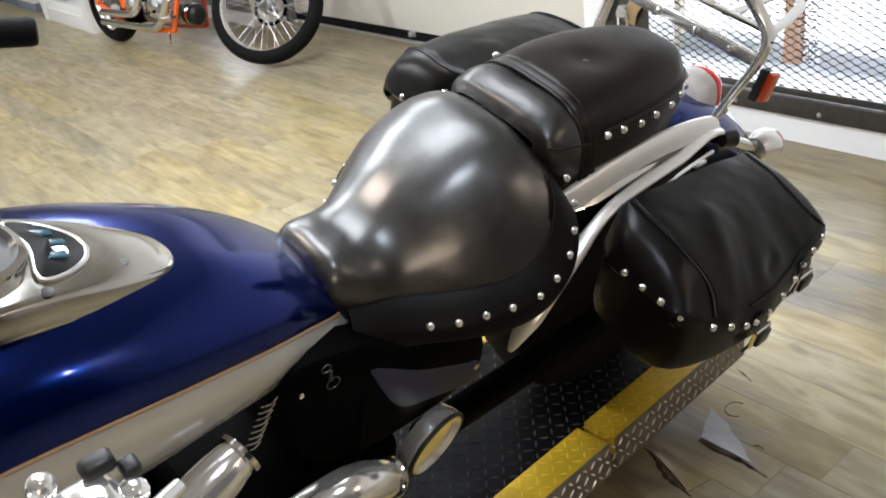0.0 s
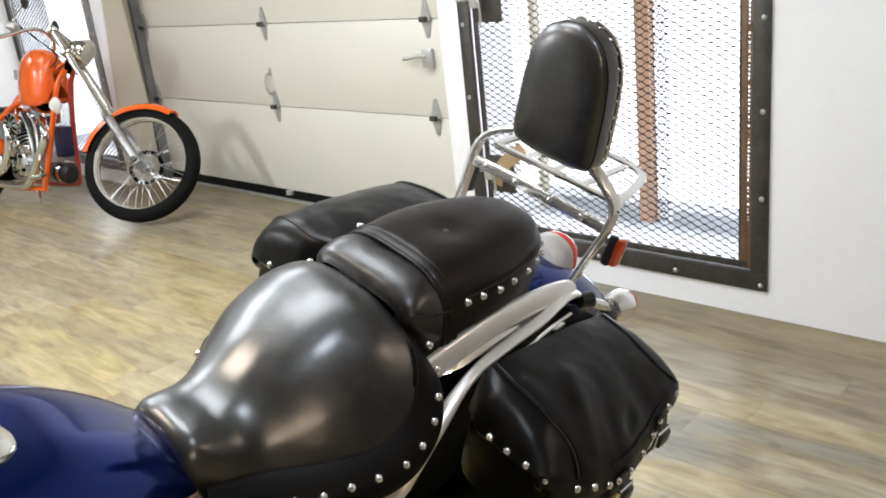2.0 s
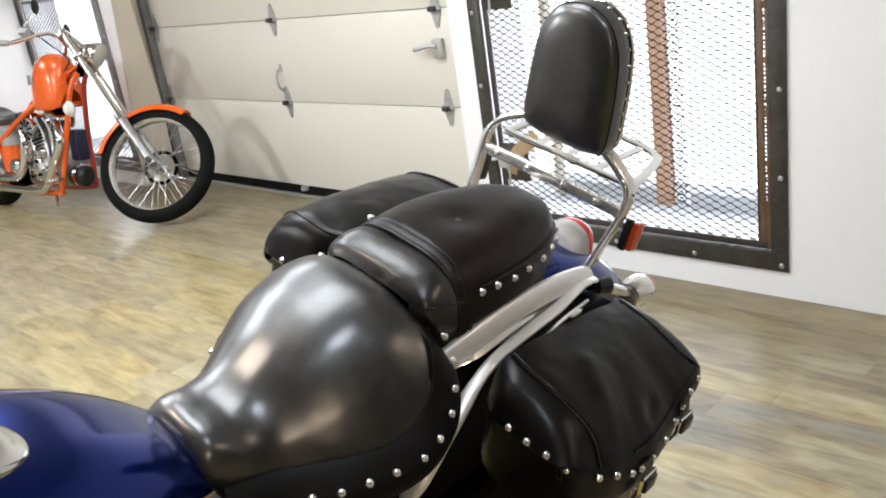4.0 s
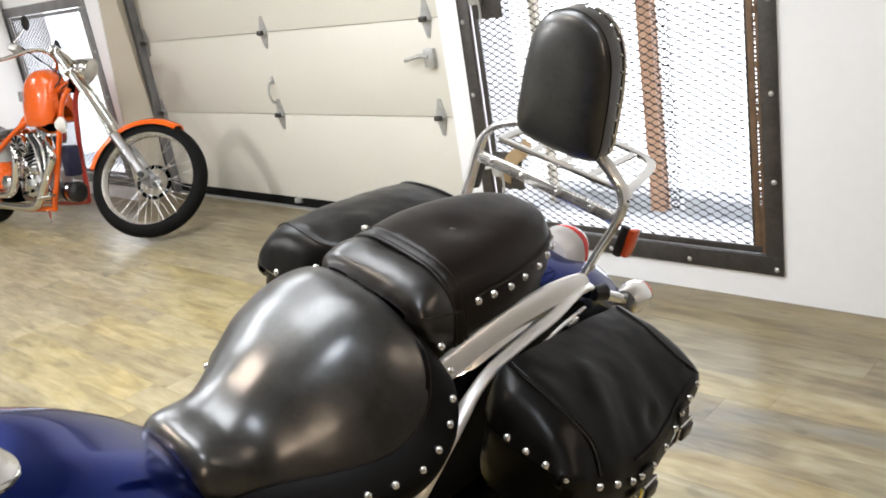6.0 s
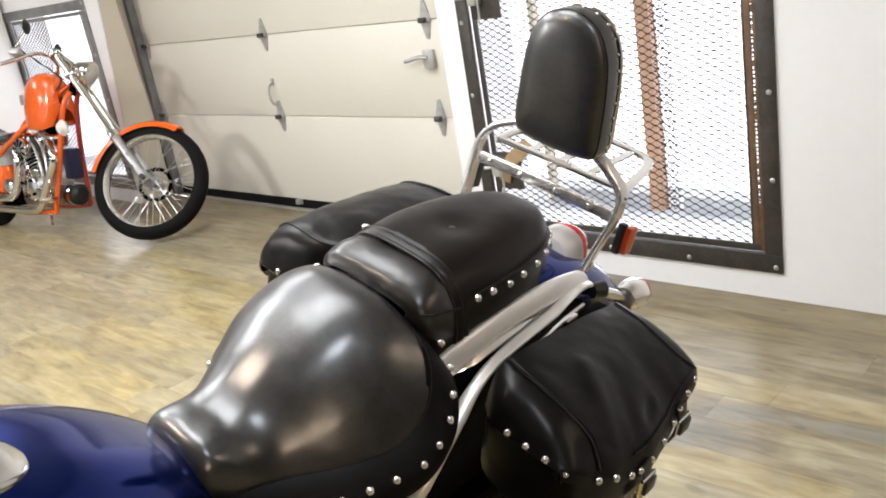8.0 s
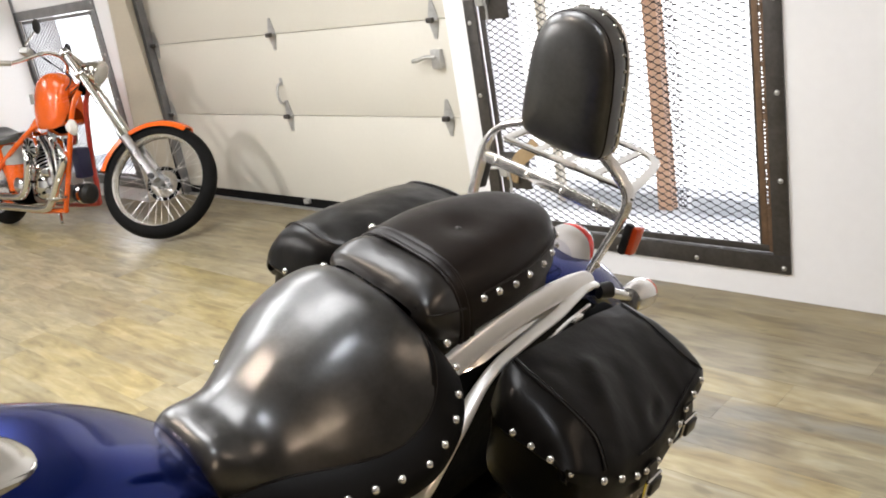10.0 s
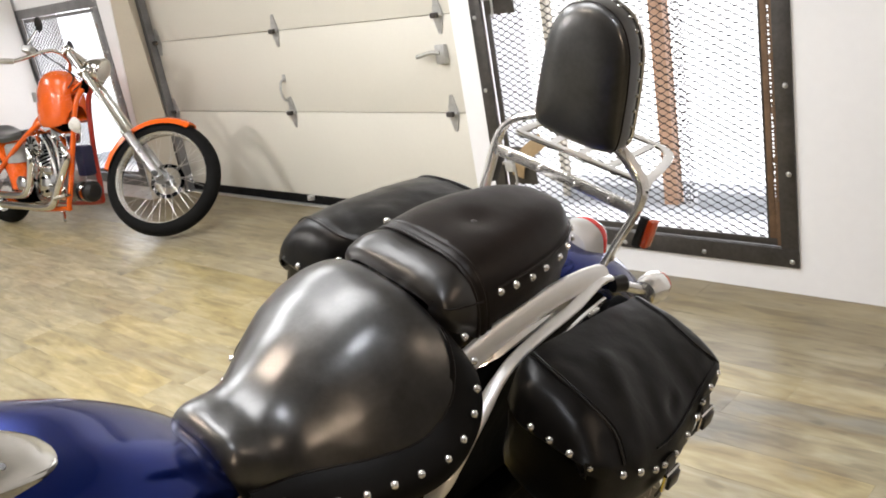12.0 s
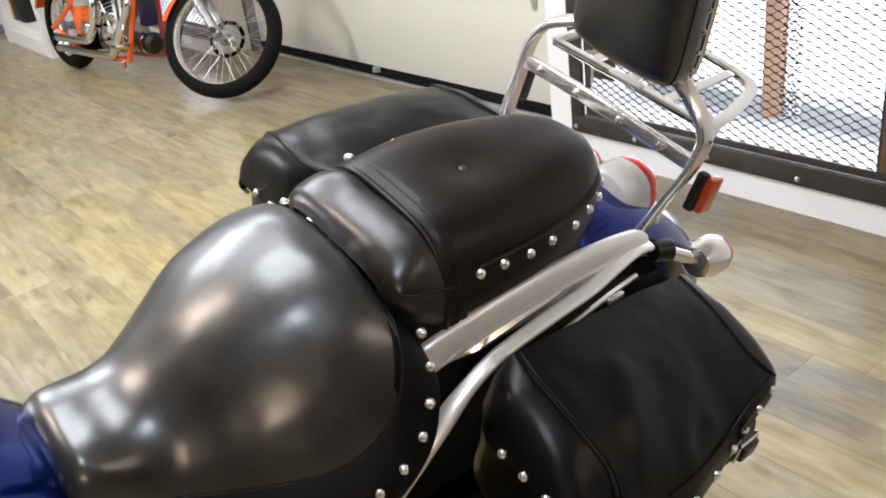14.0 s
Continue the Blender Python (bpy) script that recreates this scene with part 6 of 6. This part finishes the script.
rings = []
for k in range(25):
    a = radians(20 + 150 * k / 24)
    c, s = math.cos(a), math.sin(a)
    rings.append([(x, 1.10 + (0.37 + d) * c, 0.325 + (0.37 + d) * s) for x, d in ((-0.11, -0.06), (-0.10, -0.012), (-0.05, 0.006), (0.05, 0.006), (0.10, -0.012), (0.11, -0.06), (0.09, -0.02), (0, -0.006), (-0.09, -0.02))])
part("rear_fender", loft(rings), ORANGE, chop, "orange rear fender")
# engine
eng = part("engine", box_bm(0.22, 0.40, 0.24, (0, 0.29, 0.32), 0.05, seg=3), ALUMINIUM, chop, "polished V-twin engine")
part("cam_cover", lathe([(0, 0.10), (0.02, 0.10), (0.03, 0.085), (0.034, 0.03), (0.036, 0.001)], (-0.11, 0.30, 0.34), (-0.2, 0.30, 0.34), 24), CHROME, eng)
for cy, tilt_deg in ((0.20, 22), (0.36, -22)):
    m0 = Matrix.Translation((0, cy, 0.45)) @ pose(0, 0, 0, tilt_deg, 0, 0)
    for k in range(8):
        part("fin", lathe([(0, 0.085), (0.007, 0.085)], (0, 0, 0.015 + k * 0.025), (0, 0, 1), 20), ALUMINIUM, eng, at=m0)
    part("cylinder", lathe([(0, 0.07), (0.22, 0.07)], (0, 0, 0), (0, 0, 1), 16), BLACK_METAL, eng, at=m0)
    part("head", box_bm(0.16, 0.17, 0.10, (0, 0, 0.255), 0.025, seg=3), CHROME, eng, "chrome rocker box", m0)
    for dx in (-0.03, 0.03):
        part("pushrod", tube([(-0.10, dx * 0.6, -0.04), (-0.085, dx, 0.24)], 0.009, n=8, smooth=1), CHROME, eng, at=m0)
part("air_cleaner", lathe([(0, 0.075), (0.03, 0.082), (0.05, 0.075), (0.056, 0.04), (0.058, 0.001)], (-0.11, 0.30, 0.625), (-0.22, 0.30, 0.625), 24), CHROME, eng, "ribbed chrome air cleaner")
for k in range(9):
    a = 2 * math.pi * k / 9
    part("cleaner_rib", box_bm(0.006, 0.012, 0.05, (-0.166, 0.30 - 0.05 * math.sin(a), 0.625 + 0.05 * math.cos(a)), 0.002, turn=pose(0, 0, 0, math.degrees(a), 0, 0)), BLACK_METAL, eng)
for pts in ([(-0.06, 0.06, 0.67), (-0.13, -0.06, 0.62), (-0.165, -0.11, 0.53), (-0.17, 0.04, 0.345), (-0.17, 0.14, 0.225), (-0.17, 0.26, 0.187), (-0.17, 0.60, 0.188), (-0.17, 0.80, 0.190), (-0.17, 0.98, 0.192)],
            [(-0.06, 0.50, 0.66), (-0.13, 0.40, 0.62), (-0.165, 0.345, 0.53), (-0.17, 0.40, 0.37), (-0.17, 0.49, 0.285), (-0.17, 0.60, 0.267), (-0.17, 0.80, 0.266), (-0.17, 0.98, 0.268)]):
    part("exhaust_pipe", tube(pts, 0.029, n=14), CHROME, chop, "chrome exhaust pipe")
part("carburettor", box_bm(0.10, 0.10, 0.09, (-0.02, 0.28, 0.66), 0.02, seg=3), BLACK_METAL, eng)
part("intake", tube([(-0.02, 0.18, 0.66), (-0.02, 0.28, 0.67), (-0.02, 0.38, 0.66)], 0.028, n=12), ALUMINIUM, eng)
part("coil_box", box_bm(0.10, 0.16, 0.07, (0.0, 0.14, 0.745), 0.012), BLACK_METAL, eng)
for k in range(4):
    part("timing_bolt", lathe([(0, 0.012), (0.01, 0.012), (0.014, 0.006)], (-0.146, 0.30 + 0.07 * math.cos(k * 1.57 + 0.6), 0.34 + 0.07 * math.sin(k * 1.57 + 0.6)), (-0.2, 0.30 + 0.07 * math.cos(k * 1.57 + 0.6), 0.34 + 0.07 * math.sin(k * 1.57 + 0.6)), 8), BLACK_METAL, eng)
part("primary_cover", box_bm(0.05, 0.20, 0.12, (-0.125, 0.14, 0.29), 0.03, seg=3), CHROME, eng)
for k in range(3):
    part("oil_line", tube([(-0.10, 0.10 + 0.03 * k, 0.30), (-0.15, 0.02 + 0.03 * k, 0.42), (-0.12, 0.06 + 0.05 * k, 0.60), (-0.08, 0.20 + 0.05 * k, 0.70)], 0.008, n=8), CHROME_DULL if k != 1 else BLACK, eng)
part("lifter_block", box_bm(0.06, 0.22, 0.07, (-0.10, 0.28, 0.445), 0.015, seg=3), CHROME, eng, "chrome lifter block")
part("rear_cover", lathe([(0, 0.075), (0.03, 0.075), (0.045, 0.05), (0.048, 0.001)], (-0.10, 0.60, 0.33), (-0.2, 0.60, 0.33), 24), CHROME, eng, "round chrome cover")
part("oil_filter", lathe([(0, 0.05), (0.01, 0.075), (0.11, 0.075), (0.13, 0.05)], (0.0, 0.02, 0.275), (0.02, -0.2, 0.275), 20), BLACK, eng, "black oil filter")
part("filter_band", lathe([(0, 0.0765), (0.03, 0.0765)], (0.0, -0.03, 0.275), (0.02, -0.25, 0.275), 20, caps=False), CHROME, eng)
part("oil_tank", lathe([(0, 0.09), (0.10, 0.10), (0.20, 0.09)], (-0.04, 0.72, 0.30), (-0.04, 0.72, 0.65), 18), ORANGE, chop, "orange oil tank")
part("horn", lathe([(0, 0.04), (0.02, 0.055), (0.05, 0.03), (0.055, 0.001)], (-0.10, -0.225, 0.765), (-0.2, -0.225, 0.765), 16), CARTON, chop, "pale round horn cover")
part("regulator", box_bm(0.10, 0.10, 0.22, (0.0, -0.075, 0.50), 0.02), NAVY, chop, "dark blue-black regulator box")
part("oil_tank_cap", lathe([(0, 0.095), (0.12, 0.10), (0.14, 0.08)], (-0.04, 0.70, 0.50), (-0.04, 0.70, 0.9), 18), GALV, chop, "grey oil tank top")
part("transmission", box_bm(0.2, 0.25, 0.16, (0, 0.68, 0.27), 0.03, seg=3), BLACK_METAL, chop)
part("forward_control", tube([(-0.12, 0.0, 0.28), (-0.20, -0.06, 0.28), (-0.30, -0.07, 0.28)], 0.014, n=8), CHROME, chop)
part("kick_stand", tube([(-0.10, 0.16, 0.17), (-0.12, 0.13, 0.12), (-0.13, 0.11, 0.075)], 0.012, n=8), CHROME, chop)

# ---- shelf and cartons by the far wall ----
shelf = thing("cubby_shelf", pose(2.38, 7.82, 0), "white painted open cubby shelf unit", "shelf")
D, WID, HGT = 0.76, 1.36, 1.95
for y in (0.0, WID - 0.14):
    part("side_panel", box_bm(D, 0.14, HGT, (D / 2, y + 0.07, HGT / 2), 0.006), SHELF_WHITE, shelf)
part("back_panel", box_bm(0.02, WID - 0.28, HGT - 0.2, (D - 0.012, WID / 2, HGT / 2 + 0.08), 0.002), SHELF_WHITE, shelf)
for z, t in ((0.11, 0.215), (0.55, 0.05), (1.25, 0.05), (1.90, 0.09)):
    part("board", box_bm(D - 0.03, WID - 0.285, t, (D / 2 - 0.012, WID / 2, z), 0.005), SHELF_WHITE, shelf)
part("plinth_bead", box_bm(0.02, WID - 0.5, 0.02, (0.0, WID / 2, 0.13), 0.004), SHELF_WHITE, shelf)
case = thing("battery_case", pose(2.53, 8.70, 0.219), "black battery case on the lower shelf", "case")
part("body", box_bm(0.22, 0.34, 0.24, (0, 0, 0.122), 0.02), BLACK, case)
part("lid", box_bm(0.23, 0.35, 0.06, (0, 0, 0.274), 0.015), BLACK_METAL, case)
part("label", box_bm(0.003, 0.06, 0.16, (-0.112, 0.13, 0.11), 0.001), YELLOW, case, "yellow side label")
jug = thing("purple_jug", pose(2.53, 8.95, 0.577), "purple plastic jug on the upper shelf", "jug")
part("body", lathe([(0, 0.10), (0.02, 0.11), (0.20, 0.11), (0.26, 0.06), (0.28, 0.04)], (0, 0, 0), (0, 0, 1), 24), PURPLE, jug)
part("cap", lathe([(0.0, 0.045), (0.04, 0.045)], (0, 0, 0.281), (0, 0, 1), 16), BLACK, jug)


def carton(at):
    c = thing("carton", at, "white cardboard carton with a grey-blue printed base", "carton", "stacked cartons")
    part("box", box_bm(0.40, 0.62, 0.30, (0, 0, 0.151), 0.006), CARTON, c)
    part("printed_band", box_bm(0.404, 0.624, 0.09, (0, 0, 0.05), 0.004), CARTON_GREY, c)
    part("lid", box_bm(0.42, 0.64, 0.06, (0, 0, 0.285), 0.004), CARTON, c)
    for y, w in ((-0.18, 0.05), (-0.05, 0.03), (0.12, 0.06)):
        part("print_mark", box_bm(0.004, w, 0.05, (-0.202, y, 0.17), 0.0005), INK, c, "unreadable dark print")
    return c


first = carton(pose(2.64, 9.95, 0.003))
for col in range(4):
    for row in range(2):
        if col or row:
            copy_thing(first, pose(2.64 + 0.02 * ((col + row) % 2), 9.95 + 0.68 * col, 0.003 + row * 0.318))

# ---- floor planks ----
PLANK_W, PLANK_L = 0.152, 1.22


def plank_mesh(length):
    g = 0.0007
    return mesh_of("plank", box_bm(PLANK_W - g, length - g, 0.006, (0, 0, -0.003), 0.0002, seg=1), PLANK)


full = plank_mesh(PLANK_L)
far_bm = bmesh.new()
rng = random.Random(4)
rows = int((DOOR_X - X0) / PLANK_W)
for i in range(rows + 1):
    x = DOOR_X - PLANK_W / 2 - i * PLANK_W
    y = Y0 - rng.random() * PLANK_L
    while y < Y1:
        if -0.6 < x < WALL and 0.2 < y + PLANK_L / 2 < 10.5 and y + PLANK_L < 11:
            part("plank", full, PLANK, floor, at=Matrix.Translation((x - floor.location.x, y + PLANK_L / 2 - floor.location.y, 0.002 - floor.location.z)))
        else:
            a, b = max(y, Y0), min(y + PLANK_L, Y1)
            if b - a > 0.05:
                box_bm(PLANK_W - 0.0012, b - a - 0.0012, 0.006, (x, (a + b) / 2, -0.001), 0, far_bm)
        y += PLANK_L
far = part("far_planks", far_bm, PLANK, None)
far.parent = floor
far.matrix_parent_inverse = Matrix.Translation(-Vector(floor.location))
tagged(far, "wood-print vinyl planks", kind="stuff")


# torn vinyl beside the lift: a dark rip and lifted, curling flaps
def flap(points, lift_by, n=8):
    """A thin curling tongue: its first edge lies flat, its last is lifted."""
    a0, a1, b0, b1 = (Vector((*p, 0)) for p in points)
    rings = []
    for k in range(n + 1):
        t = k / n
        p, q = a0.lerp(b0, t), a1.lerp(b1, t)
        z = 0.0035 + lift_by * t * t
        wob = 0.004 * math.sin(9 * t)
        rings.append([Vector((p.x + wob, p.y, z)), Vector(((p.x + q.x) / 2, (p.y + q.y) / 2, z + 0.3 * lift_by * t)), Vector((q.x - wob, q.y, z)), Vector((q.x - wob, q.y, z - 0.0018)), Vector((p.x + wob, p.y, z - 0.0018))])
    return loft(rings)


def rip(points, wide):
    """A dark ragged split in the vinyl showing the bare subfloor."""
    pts = spline([(x, y, 0.0) for x, y in points], 5)
    rings = []
    for i, p in enumerate(pts):
        t = i / (len(pts) - 1)
        w = wide * (0.25 + math.sin(math.pi * t)) * (0.8 + 0.4 * math.sin(5.1 * i))
        rings.append([(p.x - w, p.y, 0.0022), (p.x + w, p.y, 0.0022), (p.x + w, p.y, 0.0030), (p.x - w, p.y, 0.0030)])
    return loft(rings)


SPOT = Matrix.Translation(-Vector(floor.location))
SUBFLOOR = material("bare_subfloor", (0.035, 0.028, 0.02), 0.8, vary=0.4, scale=30)
for pts, wide in ((((1.318, 1.032), (1.310, 0.998), (1.287, 0.959), (1.273, 0.931), (1.267, 0.907), (1.259, 0.848)), 0.0055), (((1.425, 0.950), (1.421, 0.893), (1.428, 0.837), (1.426, 0.804), (1.421, 0.760)), 0.0045),
                  (((1.493, 0.845), (1.499, 0.832), (1.499, 0.818)), 0.003), (((1.725, 1.042), (1.715, 1.012), (1.702, 0.984)), 0.002)):
    ob = part("vinyl_rip", rip(pts, wide), SUBFLOOR, floor, "dark rip in the vinyl")
    ob.matrix_basis = SPOT
WORN_VINYL = material("worn_grey_vinyl", (0.26, 0.26, 0.265), 0.34, vary=0.25, scale=22, fine=120, stretch=(1, 0.25, 1))
for pts, up, mat in ((((1.545, 0.999), (1.520, 0.930), (1.430, 0.948), (1.434, 0.806)), 0.006, WORN_VINYL), (((1.345, 1.000), (1.335, 0.850), (1.312, 0.995), (1.266, 0.862)), 0.004, PLANK)):
    ob = part("vinyl_flap", flap(pts, up), mat, floor, "lifted tongue of torn vinyl")
    ob.matrix_basis = SPOT
bm = tube([(1.582 + 0.030 * math.cos(a), 0.950 + 0.026 * math.sin(a), 0.0022) for a in (math.pi * k / 7 for k in range(10))], 0.0011, n=6)
part("round_mark", bm, SUBFLOOR, floor, "round dent in the vinyl").matrix_basis = SPOT
